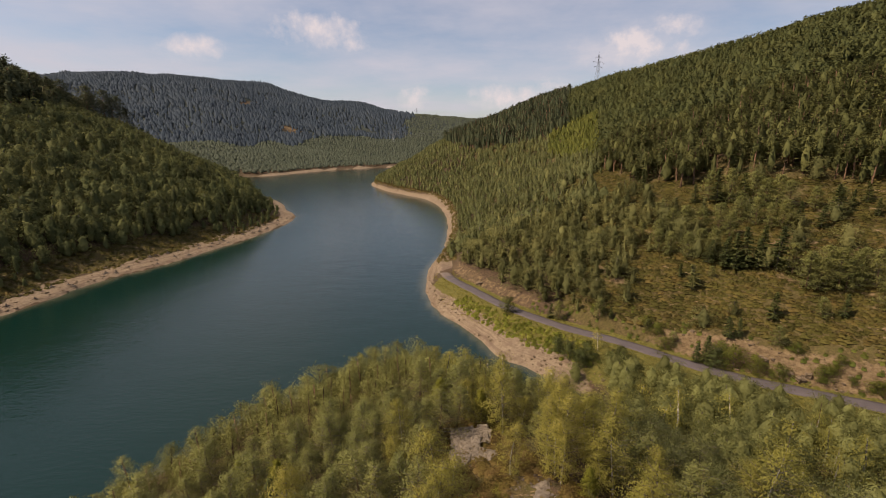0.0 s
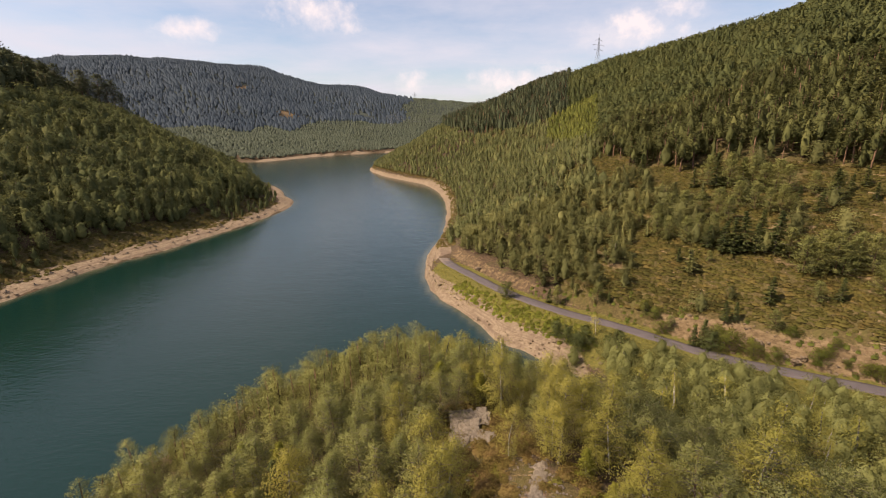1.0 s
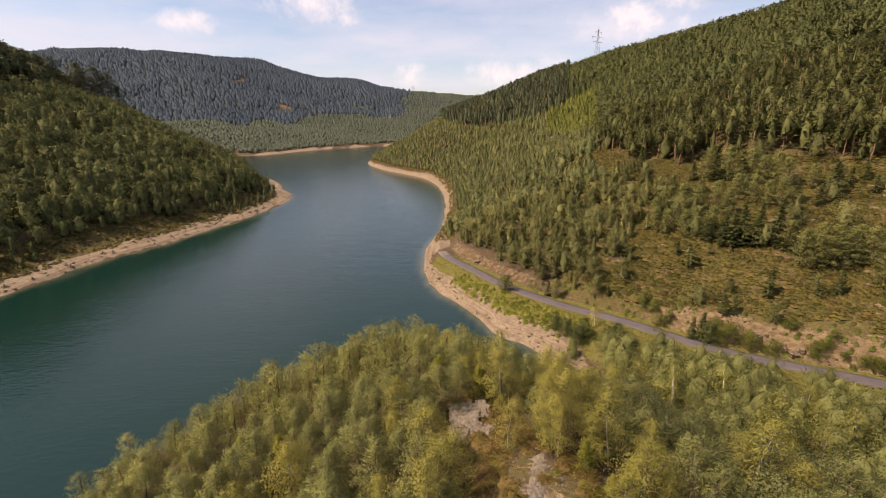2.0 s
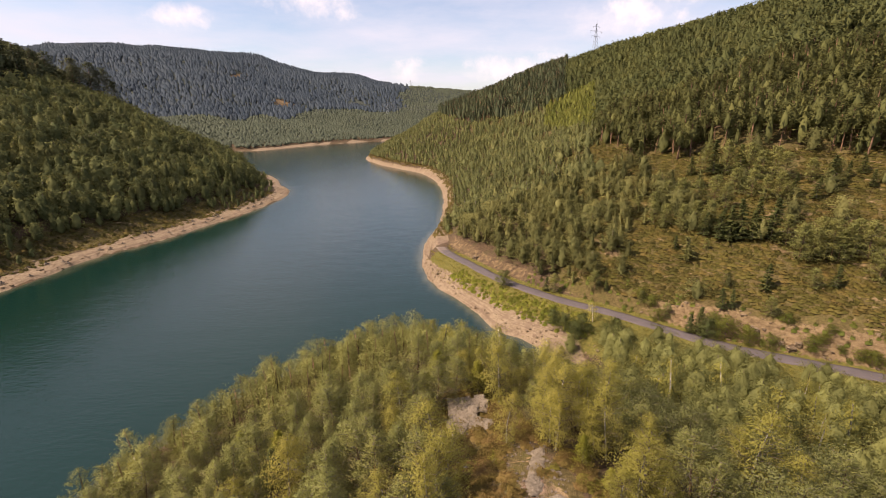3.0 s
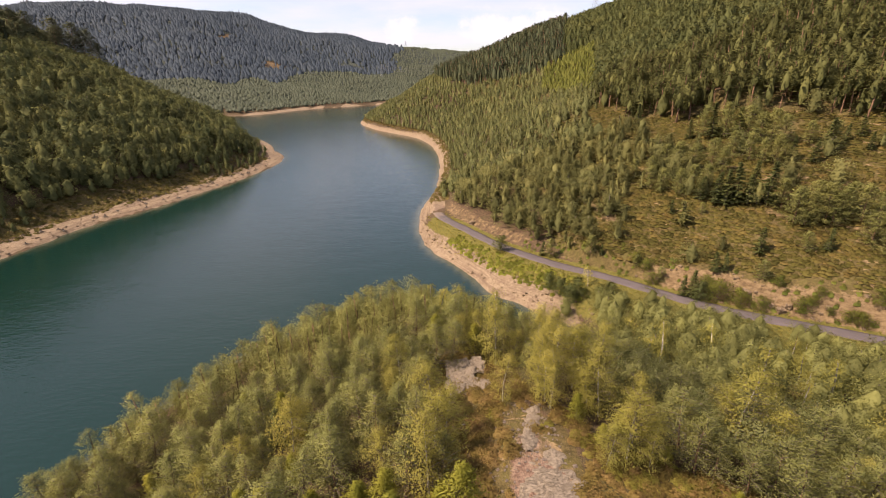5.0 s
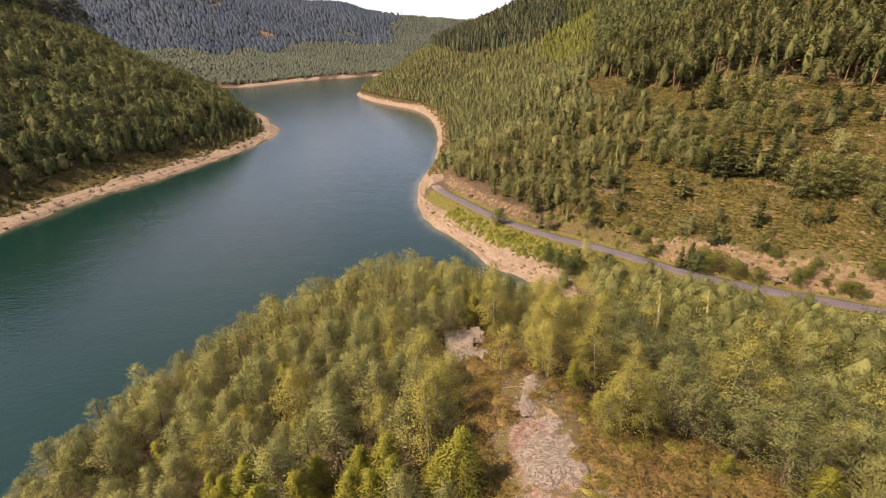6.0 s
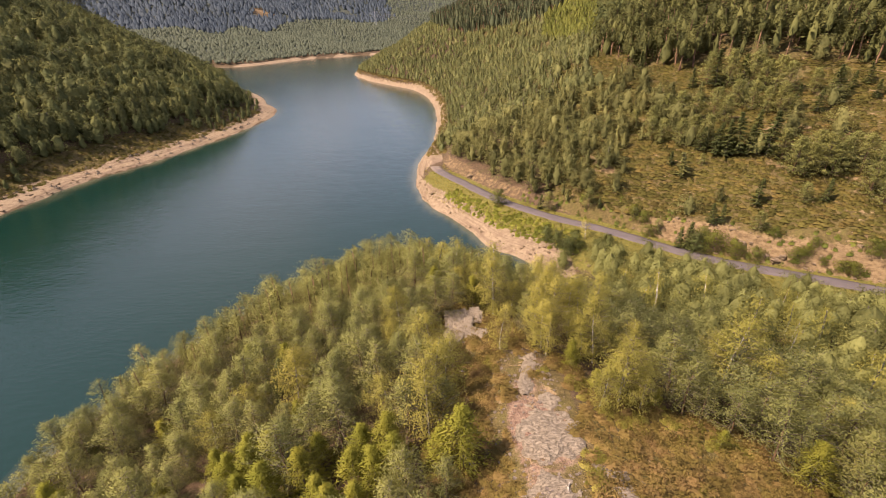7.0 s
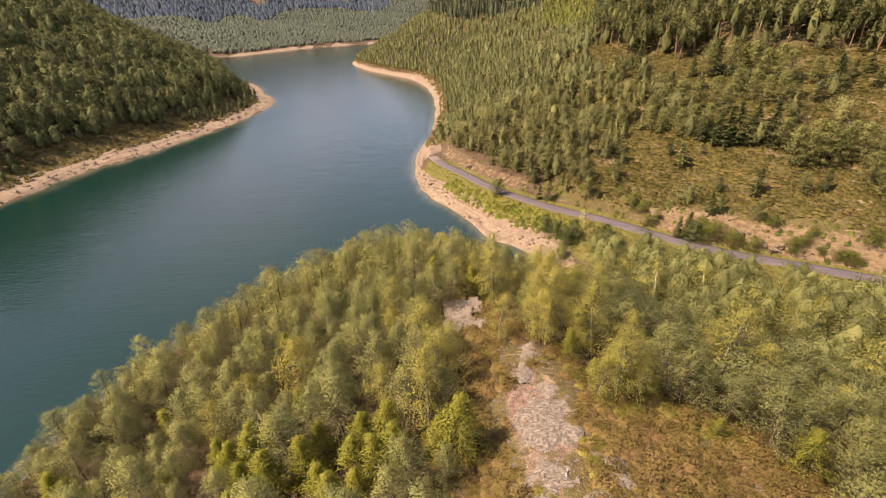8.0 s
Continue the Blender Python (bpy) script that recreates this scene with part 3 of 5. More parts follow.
def forest(name, spots, forms, mats, label, category, seed=1, broad=1.0, vary=0.34):
    """One object of many trees: spots are rows of x, y, z, height; forms are trees one metre high."""
    rng = np.random.RandomState(seed)
    spots = np.asarray(spots, float)
    pick, turn = rng.randint(0, len(forms), len(spots)), rng.rand(len(spots)) * 6.283
    vs, qs, ms, ss, ts, ns, n = [], [], [], [], [], [], 0
    for k, (v, q, m, soft, *normals) in enumerate(forms):
        s = spots[pick == k]
        if not len(s):
            continue
        a = turn[pick == k]
        wide = s[:, 3] * rng.uniform(0.85, 1.2, len(s)) * broad
        x = (v[None, :, 0] * np.cos(a)[:, None] - v[None, :, 1] * np.sin(a)[:, None]) * wide[:, None] + s[:, 0:1]
        y = (v[None, :, 0] * np.sin(a)[:, None] + v[None, :, 1] * np.cos(a)[:, None]) * wide[:, None] + s[:, 1:2]
        z = v[None, :, 2] * s[:, 3:4] + s[:, 2:3]
        vs.append(np.stack([x, y, z], -1).reshape(-1, 3))
        qs.append((q[None] + (np.arange(len(s)) * len(v))[:, None, None]).reshape(-1, 4) + n)
        ms.append(np.tile(m, len(s)))
        ss.append(np.tile(soft, len(s)))
        ts.append(np.repeat(rng.uniform(-vary, vary, len(s)), len(v)))
        for p in normals:
            nx = p[None, :, 0] * np.cos(a)[:, None] - p[None, :, 1] * np.sin(a)[:, None]
            ny = p[None, :, 0] * np.sin(a)[:, None] + p[None, :, 1] * np.cos(a)[:, None]
            ns.append(np.stack([nx, ny, np.broadcast_to(p[None, :, 2], nx.shape)], -1).reshape(-1, 3))
        n += len(s) * len(v)
    me = quads_mesh(name, np.concatenate(vs), np.concatenate(qs), mats, np.concatenate(ms), np.concatenate(ss), np.concatenate(ns) if ns else None)
    a = me.attributes.new("tone", "FLOAT", "POINT")
    a.data.foreach_set("value", np.concatenate(ts).astype(np.float32))
    return tagged(new(name, me), label, category, kind="stuff")


def form(kind, rng, limbs, per_limb, leaf, sides=4, fill=0.46, rings=6, around=7, joints=3, stem=True, lift=0.45):
    """A one metre high tree for forest(): slot 0 is the crown's, slot 1 the stem's material."""
    trunk, _, crown = grow(kind, 1.0, rng, limbs, per_limb, leaf, False, sides, joints)
    trunk[0][:, 2] = np.maximum(trunk[0][:, 2], -0.08)
    inner = core(kind, rng, around, rings, fill) if fill else (np.zeros((0, 3)), np.zeros((0, 4), int))
    if not stem:
        trunk = np.zeros((0, 3)), np.zeros((0, 4), int)
    v, q = join([crown, inner, trunk])
    n = len(crown[1]), len(inner[1]), len(trunk[1])
    round_ = [crown[2]]
    for p, rise in ((inner[0], lift), (trunk[0], 0.1)):
        side = np.stack([p[:, 0], p[:, 1], np.zeros(len(p))], 1)
        round_.append(unit_rows(unit_rows(side) + rng.normal(0, 0.32 * (rise > 0.2), p.shape) + np.stack([side[:, 0] * 0, side[:, 0] * 0, rise + 0.6 * p[:, 2] ** 3], 1)))
    return v, q, np.r_[np.zeros(n[0] + n[1], int), np.ones(n[2], int)], np.ones(sum(n), bool), np.concatenate(round_)


def jitter_grid(x0, x1, y0, y1, gap, seed):
    rng = np.random.RandomState(seed)
    x, y = np.meshgrid(np.arange(x0, x1, gap), np.arange(y0, y1, gap))
    x = x + (np.arange(x.shape[0]) % 2)[:, None] * gap / 2
    return (x + rng.uniform(-0.42, 0.42, x.shape) * gap).ravel(), (y + rng.uniform(-0.42, 0.42, y.shape) * gap).ravel(), rng


# ---- ground, water, road ----
def spread(lo, fine_lo, fine_hi, hi, fine, grow_by):
    """Coordinates that are close where the camera is near and ever wider apart beyond."""
    mid = list(np.arange(fine_lo, fine_hi, fine))
    out, step_ = [fine_hi], fine
    while out[-1] < hi:
        step_ *= grow_by
        out.append(out[-1] + step_)
    back, step_ = [fine_lo], fine
    while back[-1] > lo:
        step_ *= grow_by
        back.append(back[-1] - step_)
    return np.array(back[:0:-1] + mid + out)


def clearing(x, y):
    """The open heathy top of the spur: 1 inside, 0 outside."""
    a = 1 - np.hypot((x - 7.5) / 6.6, (y - 35) / 10.5)
    b = 1 - np.hypot((x - 19) / 13.5, (y - 25) / 8.5)
    c = 1 - np.hypot((x - 4.5) / 4.8, (y - 49) / 7.0)
    e = 1 - np.hypot((x - 10) / 10, (y - 10) / 19)
    return np.maximum(np.maximum(a, b), np.maximum(c, e)) + 0.12 * fbm(x, y, 5, 2)


def felled(x, y):
    """Felled strips on the far hill: 1 inside."""
    out = np.zeros(np.shape(x))
    for cx, cy, rx, ry in ((-531, 1322, 13, 42), (-377, 1180, 26, 20), (-318, 1218, 34, 16), (-230, 1352, 24, 20)):
        out = np.maximum(out, step(1.25, 0.85, np.hypot((x - cx) / rx, (y - cy) / ry) + 0.3 * fbm(x, y, 25, 2)))
    return out


def heath_mask(x, y, d, e):
    """Open heather: the slope above the road, thinning out to the woods above and to the left, and the spur's clearing."""
    slope = step(2, 5, e) * step(90, 76, e) * step(24, 40, x)
    return np.maximum(slope, step(-0.05, 0.1, clearing(x, y)))


def build_ground():
    gx = np.unique(np.r_[spread(-3600, -60, 112, 3600, 1.0, 1.07), np.arange(-160, -60, 2.0)])
    gy = np.unique(np.r_[spread(-900, 16, 172, 4300, 1.0, 1.06), np.arange(172, 600, 3.5)])
    x, y = np.meshgrid(gx, gy)
    z, d, e, dl, df, ds = land(x.ravel(), y.ravel())
    z = z.reshape(x.shape)
    n, m = x.shape
    v = np.stack([x, y, z], -1).reshape(-1, 3)
    i, j = np.meshgrid(np.arange(n - 1), np.arange(m - 1), indexing="ij")
    q = np.stack([i * m + j, i * m + j + 1, (i + 1) * m + j + 1, (i + 1) * m + j], -1).reshape(-1, 4)
    me = quads_mesh("ground", v, q, [ground_cover], None, np.full(len(q), True))
    X, Y, Z = x.ravel(), y.ravel(), z.ravel()
    # shore gravel lies between the low water and the line of the full lake
    top = np.where(dl > 0, 1.9, np.where(df > 0, 2.6, np.where(e > -25, 2.7, -1.0))) + 0.7 * fbm(X, Y, 12, 2) * ((e > -25) | (dl > 0) | (df > 0))
    beach = np.clip(1.0 - (Z - top) / 0.8, 0, 1) * (d < np.where(df > 0, 30, 24))
    beach = np.maximum(beach, step(4.0, 2.4, np.abs(e)) * step(152, 170, Y + 8 * fbm(X, Y, 8, 2)) * (Y < 420))
    beach = beach * np.where((dl < 0) & (df < 0) & (Y < 120), step(32, 28, X), 1)
    cut = step(2.4, 3.6, e) * step(9.5, 6.0, e) * np.maximum(0.30 + 0.62 * step(44, 56, X), 0.5 * step(112, 124, Y)) * step(176, 160, Y)
    scree = step(0.25, 0.5, fbm(X, Y, 9, 3, 1)) * step(8, 14, e) * step(90, 60, e) * step(50, 70, X) * 0.3
    bare = 1.15 * step(0.075, 0.03, np.abs(value_noise(X * 0.035 + 3, (Z + 0.04 * X) * 0.42, 1) - 0.5)) * step(6, 10, e) * step(62, 55, e) * step(34, 46, X) * (0.34 + 0.42 * fbm(X, Y, 9, 3, 1))
    scree = np.maximum(scree, bare)
    track = step(34, 36.5, e) * step(44, 41, e) * step(72, 84, X) * (0.62 + 0.4 * fbm(X, Y, 14, 2, 3))
    verge = step(6.5, 4.0, np.abs(e + 1.5)) * step(160, 142, Y)
    bank = step(-17, -12, e) * step(-2, -3, e) * (X < 80) * (Y < 150)
    grass = step(8.0, 9.5, dl) * step(24, 19, dl) * step(120, 150, Y) * step(255, 235, Y)
    stony = 0.95 * step(0.25, 0.6, 1 - np.hypot((X - 8.8 - 0.06 * (Y - 30)) / 4.6, (Y - 31) / 17)) * (0.75 + 0.3 * fbm(X, Y, 4, 2))
    stony = np.maximum(stony, step(-0.1, 0.2, clearing(X, Y)) * (0.30 + 0.34 * fbm(X, Y, 3.5, 3, 2)))
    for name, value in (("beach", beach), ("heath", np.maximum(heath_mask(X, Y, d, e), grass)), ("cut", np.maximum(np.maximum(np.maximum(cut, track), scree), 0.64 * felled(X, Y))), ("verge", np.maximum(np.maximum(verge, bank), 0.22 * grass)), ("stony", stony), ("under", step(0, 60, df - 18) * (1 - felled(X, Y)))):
        a = me.attributes.new(name, "FLOAT", "POINT")
        a.data.foreach_set("value", np.asarray(value, np.float32))
    tagged(new("ground", me), "sloping ground with heather, forest floor and pale gravel shore", "ground", kind="structure")


def build_water():
    gx = spread(-700, -60, 60, 140, 2.0, 1.06)
    gy = spread(-300, 40, 200, 1000, 2.0, 1.05)
    x, y = np.meshgrid(gx, gy)
    d = land(x.ravel(), y.ravel())[1]
    n, m = x.shape
    v = np.stack([x, y, x * 0 + WATER_Z], -1).reshape(-1, 3)
    i, j = np.meshgrid(np.arange(n - 1), np.arange(m - 1), indexing="ij")
    q = np.stack([i * m + j, i * m + j + 1, (i + 1) * m + j + 1, (i + 1) * m + j], -1).reshape(-1, 4)
    q = q[(d[q] < 6).any(axis=1)]
    me = quads_mesh("water", v, q, [lake_water], None, np.full(len(q), True))
    a = me.attributes.new("shoal", "FLOAT", "POINT")
    a.data.foreach_set("value", np.asarray(step(-3.0, 0.0, d), np.float32))
    tagged(new("water", me), "dark green rippled water of a reservoir lake", "water", kind="structure")


def build_road():
    line = smooth_line(ROAD, steps=12)
    line = line[(line[:, 0] < 230)]
    t = np.gradient(line, axis=0)
    t /= np.linalg.norm(t, axis=1)[:, None]
    side = np.stack([t[:, 1], -t[:, 0]], 1)
    profile = [(-2.0, -0.3), (-1.95, 0.05), (-0.9, 0.085), (0, 0.095), (0.9, 0.085), (1.95, 0.05), (2.0, -0.3)]
    rows = []
    for k, (p, s) in enumerate(zip(line, side)):
        wide = 0.94 + 0.05 * math.sin(k * 0.9) + 0.04 * math.sin(k * 2.3)
        sink = 0.9 * float(step(154, 166, p[1]))
        rows.append([(p[0] + s[0] * w * wide, p[1] + s[1] * w * wide, ROAD_Z + h - sink) for w, h in profile])
    v = np.array(rows).reshape(-1, 3)
    m = len(profile)
    i, j = np.meshgrid(np.arange(len(line) - 1), np.arange(m - 1), indexing="ij")
    q = np.stack([i * m + j, i * m + j + 1, (i + 1) * m + j + 1, (i + 1) * m + j], -1).reshape(-1, 4)
    tagged(new("road", quads_mesh("road", v, q, [worn_asphalt], None, np.full(len(q), True))), "narrow worn grey asphalt road along the shore", "road", kind="structure")


build_ground()
build_water()
build_road()
# ---- woods ----
TREE_NAMES = {"birch": "birch_tree", "pine": "pine_tree", "spruce": "spruce_tree", "bush": "bush", "larch": "larch_tree", "round": "willow_tree", "tall": "pine_tree"}
TREE_LABELS = {"birch": "slender birch with a light yellow-green crown", "pine": "young pine with a dense grey-green crown",
               "spruce": "young spruce with a dark green cone-shaped crown", "bush": "round leafy green bush", "larch": "bright yellow-green young larch", "round": "low dense willow with a rounded grey-green crown",
               "tall": "tall dark old pine on the crest of the headland"}


def make_tree(kind, height, seed, limbs, per_limb, leaf, mats):
    """A tree that can be copied: trunk with its limbs, and crown, under one empty."""
    rng = np.random.RandomState(seed)
    trunk, wood, crown = grow(kind, height, rng, limbs, per_limb, leaf)
    ob = thing(TREE_NAMES[kind], (0, 0, 0), TREE_LABELS[kind], "bush" if kind == "bush" else "tree", "trees on the spur")
    v, q = join([trunk, wood])
    slots = np.r_[np.zeros(len(trunk[1]), int), np.ones(len(wood[1]), int)]
    mesh_part("trunk" if kind != "bush" else "stem", quads_mesh("trunk", v, q, [mats[1], grey_bark], slots, np.full(len(q), True)), ob)
    v, q, normals = crown
    mesh_part("crown", quads_mesh("crown", v, q, [mats[0]], None, np.full(len(q), True), normals), ob)
    return ob


def put_copies(masters, rows, group):
    """rows: kind, x, y, z, scale, turn. The masters themselves take the first places of their kind."""
    used = set()
    count = {}
    for kind, x, y, z, size, turn in rows:
        count[kind] = count.get(kind, -1) + 1
        ob = masters[kind][count[kind] % len(masters[kind])]
        m = pose(x, y, z, 0, 0, turn)
        if ob.name in used:
            ob = copy_thing(ob, m)
        else:
            used.add(ob.name)
            ob.matrix_world = m
        ob.scale = (size, size, size)
        tagged(ob, group=group)


TREE_MATS = {"birch": (birch_leaf, birch_bark), "pine": (pine_needle, pine_bark), "spruce": (spruce_needle, grey_bark), "bush": (bush_leaf, grey_bark), "larch": (larch_leaf, grey_bark), "round": (willow_leaf, grey_bark)}
masters = {
    "birch": [make_tree("birch", 9.0, 10 + k, 60, 72, 0.19, TREE_MATS["birch"]) for k in range(5)],
    "round": [make_tree("round", 5.5, 65 + k, 74, 48, 0.20, TREE_MATS["round"]) for k in range(4)],
    "pine": [make_tree("pine", 7.5, 30 + k, 60, 66, 0.21, TREE_MATS["pine"]) for k in range(6)],
    "spruce": [make_tree("spruce", 6.5, 50 + k, 70, 50, 0.30, TREE_MATS["spruce"]) for k in range(3)],
    "larch": [make_tree("larch", 5.5, 55 + k, 70, 54, 0.24, TREE_MATS["larch"]) for k in range(3)]}
# trees that stand out on the spur: kind, x, y, scale
MARKED = [("birch", 33.5, 41, 1.25), ("birch", -5.7, 35.7, 0.78), ("birch", 7.6, 45.6, 0.72), ("larch", 5.3, 58, 0.95), ("pine", -2.6, 39, 1.12), ("pine", -4.5, 43, 1.0),
          ("larch", 2.0, 28.4, 1.25), ("pine", -3.0, 25.2, 0.92), ("larch", -8.0, 28.5, 0.95), ("larch", -13.0, 29.4, 1.05), ("larch", -18.6, 31.4, 1.05), ("spruce", 23, 78, 1.0), ("birch", 35, 62, 1.12), ("birch", 45, 53, 1.18),
          ("larch", 15.2, 41.5, 0.66), ("larch", 19.5, 39.5, 0.74), ("larch", 22.5, 35.6, 0.5), ("pine", 29.5, 33.2, 0.85), ("pine", 34, 30, 0.95), ("larch", 26.8, 30.6, 0.42),
          ("larch", -11, 27, 0.85), ("pine", -8, 22.5, 0.8), ("birch", 12.6, 49.5, 0.9), ("birch", 14.5, 55, 1.0)]


def spur_woods():
    rng = np.random.RandomState(4)
    rows = []
    for kind, px, py, size in MARKED:
        rows.append((kind, px, py, float(ground_z(px, py)[0]) - 0.05, size, rng.rand() * 360))
    x, y, rng = jitter_grid(-58, 112, 16, 102, 3.05, 3)
    z, d, e, dl, df, ds = land(x, y)
    ok = (d > 0.8) & (e < -5.0) & (clearing(x, y) < -0.10) & (rng.rand(len(x)) < 0.95)
    ok &= ~((e > -15) & (x < 33) & (y > 70))            # the open bank under the road
    for _, px, py, _ in MARKED:
        ok &= np.hypot(x - px, y - py) > 1.9
    for px, py, pz, pe, pd in zip(x[ok], y[ok], z[ok], e[ok], d[ok]):
        r = rng.rand()
        grove = float(value_noise(np.array([px / 12.0]), np.array([py / 12.0]), 2)[0])
        sunny = float(step(2, 12, px)) * (float(step(38, 46, py)) if px > 24 else 1.0)
        kind = "birch" if r < 0.02 + (0.26 + 0.29 * sunny) * grove + 0.42 * sunny else ("pine" if r < 0.92 else ("larch" if r < 0.97 else "spruce"))
        if px > 20 and rng.rand() < 0.85 * float(step(38, 52, py + 0.35 * (px - 20))):
            kind = "round"
        if kind == "spruce" and px > -4:
            kind = "larch"
        if px < -3 and py < 34 and rng.rand() < 0.55:
            kind = "larch"
        if kind == "birch" and px < -10 and rng.rand() < 0.7:
            kind = "pine"
        size = rng.uniform(0.58, 1.18) * (1 - 0.22 * float(step(66, 80, py)) * float(step(-12, 2, px))) * (0.62 + 0.38 * float(step(-6, -22, pe))) * (0.75 + 0.25 * float(step(2, 9, pd)))
        if kind == "round":
            size = rng.uniform(0.85, 1.25) * (0.68 + 0.32 * float(step(-6, -15, pe)))
        rows.append((kind, px, py, pz - 0.05, size, rng.rand() * 360))
    return rows


spur_rows = spur_woods()
spur_rows.sort(key=lambda r: r[1] ** 2 + r[2] ** 2)
put_copies(masters, spur_rows[:400], "trees on the spur")


def unit(kind, seed, limbs, per_limb, leaf, **more):
    return form(kind, np.random.RandomState(seed), limbs, per_limb, leaf, **more)


rest = spur_rows[400:]
forest("birch_wood", [(r[1], r[2], r[3], 9.0 * r[4]) for r in rest if r[0] == "birch"], [unit("birch", 70 + k, 50, 24, 0.030, fill=0) for k in range(5)],
       [birch_leaf, birch_bark], "dense light green birches on the lower spur", "trees", 5)
forest("pine_wood", [(r[1], r[2], r[3], 7.5 * r[4]) for r in rest if r[0] not in ("birch", "round")], [unit(kind, 80 + k, 54, 26, 0.036, fill=0) for k, kind in enumerate(("round", "pine", "round", "pine", "pine"))],
       [pine_needle, pine_bark], "dense grey-green young pines on the lower spur", "trees", 6)


forest("willow_scrub", [(r[1], r[2], r[3], 4.9 * r[4]) for r in rest if r[0] == "round"], [unit("round", 85 + k, 48, 24, 0.042, fill=0.42) for k in range(4)],
       [willow_leaf, grey_bark], "dense grey-green willow scrub between the spur and the road", "scrub", 4, 1.3)
x, y, rng = jitter_grid(-60, 12, 14, 100, 1.7, 8)
z, d, e, dl, df, ds = land(x, y)
ok = (d > 0.2) & (d < 6) & (e < -25) & (rng.rand(len(x)) < 0.8)
forest("shore_bushes", np.stack([x, y, z - 0.05, rng.uniform(1.4, 3.0, len(x))], 1)[ok], [unit("round", 75 + k, 28, 16, 0.070, fill=0) for k in range(3)],
       [pine_needle, grey_bark], "low green bushes along the shore of the spur", "bushes", 3)


def right_woods():
    """Young mixed wood low on the right hill, thinning into heather above the road, and tall pines higher up."""
    x, y, rng = jitter_grid(-90, 330, 60, 620, 3.15, 11)
    bearing = np.degrees(np.arctan2(x, y))
    ok = bearing < 46
    x, y, bearing = x[ok], y[ok], bearing[ok]
    z, d, e, dl, df, ds = land(x, y)
    start = np.where(y > 175, 1.5, 6.5)
    keep = (e > start) & (d > 5) & (0.42 * e + 0.10 * step(150, 420, y) * e < np.interp(bearing, *CREST_RIGHT) + 14)
    # the old pines begin at this height above the road's line, by bearing
    edge = np.interp(bearing, [-5, 0, 2.5, 5, 8, 11, 14, 16.5, 17.7, 18.3, 21, 24, 27, 29, 36, 43], [90, 84, 75, 66, 71, 82, 99, 128, 128, 63, 70, 73, 66, 75, 73, 66]) + 2.5 * fbm(x, y, 25, 2)
    clump = 0.5 + 0.5 * fbm(x, y, 13, 2, 1)
    heath_side = np.interp(e, [7, 11, 17, 26, 31], [42, 45, 50, 53, 57]) + 2.5 * fbm(x, y, 9, 2)
    thick = np.where((x < heath_side) | (y > 185), 1.0, np.where(e < 29, 0.012, np.where(x + 0.25 * (e - 30) < 76, 0.15 + 0.6 * clump, 0.07)))
    thick = np.where((e > edge - 14) & (x > 58) & (y < 200), thick * 0.55, thick)
    glade = step(0.55, 0.75, fbm(x, y, 22, 3, 2))
    thick = thick * (1 - 0.75 * glade)
    young = keep & (e < edge) & (rng.rand(len(x)) < thick * 0.96)
    old = keep & (e >= edge)
    size = rng.uniform(0.62, 1.25, len(x))
    return x, y, z, e, young, old, size


x, y, z, e, young, old, size = right_woods()
reach = np.hypot(x, y)
near = young & (reach < 175)
rng_keep = np.random.RandomState(5).rand(len(x))
mid = young & (reach >= 175)
forest("young_wood", np.stack([x, y, z, 5.0 * size], 1)[near], [unit(k, 90 + i, 34, 30, {"round": 0.052, "pine": 0.062, "spruce": 0.066, "larch": 0.062}[k], fill=0.30) for i, k in enumerate(("pine", "round", "pine", "spruce", "pine", "larch", "pine", "round"))],
       [slope_leaf, grey_bark], "dense young mixed wood of pines and birches on the slope", "trees", 7, 1.42)
larches = mid & (np.degrees(np.arctan2(x, y)) > 12.5) & (e > 70)
forest("larch_wood", np.stack([x, y, z, 5.4 * size], 1)[larches], [unit(k, 115 + i, 16, 7, 0.10, fill=0.46, rings=5, around=6, joints=2, sides=3) for i, k in enumerate(("larch", "pine", "larch"))],
       [slope_larch, grey_bark], "light yellow-green young larches among the pines", "trees", 27, 1.5, 0.2)
forest("shore_wood", np.stack([x, y, z, 4.8 * size], 1)[mid & ~larches & (rng_keep < 0.9)], [unit(k, 95 + i, 16, 7, {"round": 0.095, "pine": 0.10, "spruce": 0.11, "larch": 0.10}[k], fill=0.36, rings=5, around=6, joints=2, sides=3) for i, k in enumerate(("pine", "round", "larch", "pine", "spruce", "round"))],
       [slope_leaf, grey_bark], "young mixed wood along the shore of the lake", "trees", 17, 1.6, 0.26)
forest("pine_forest", np.stack([x, y, z, 10.0 * size ** 0.6], 1)[old & (reach < 235)], [unit(k, 100 + i, 28, 12, {"tall": 0.060, "pine": 0.062, "spruce": 0.070}[k], fill=0.40, rings=5, around=6, joints=2, sides=4) for i, k in enumerate(("tall", "pine", "tall", "tall", "spruce"))],
       [old_pine, pine_bark], "dark green forest of tall pines on the hillside", "forest", 8, 1.35)
bearing = np.degrees(np.arctan2(x, y))
crest_stand = old & (bearing < 14.5) & (reach > 300)
forest("crest_spruces", np.stack([x, y, z, 12.0 * size ** 0.7], 1)[crest_stand & (rng_keep < 0.66)], [unit(k, 112 + i, 14, 6, {"tall": 0.10, "spruce": 0.10, "pine": 0.10}[k], rings=4, around=5, fill=0.45, joints=2, sides=3) for i, k in enumerate(("spruce", "tall", "spruce", "pine"))],
       [dark_conifer, pine_bark], "tall dark spruces and pines on the hill's far shoulder", "forest", 28, 1.2, 0.2)
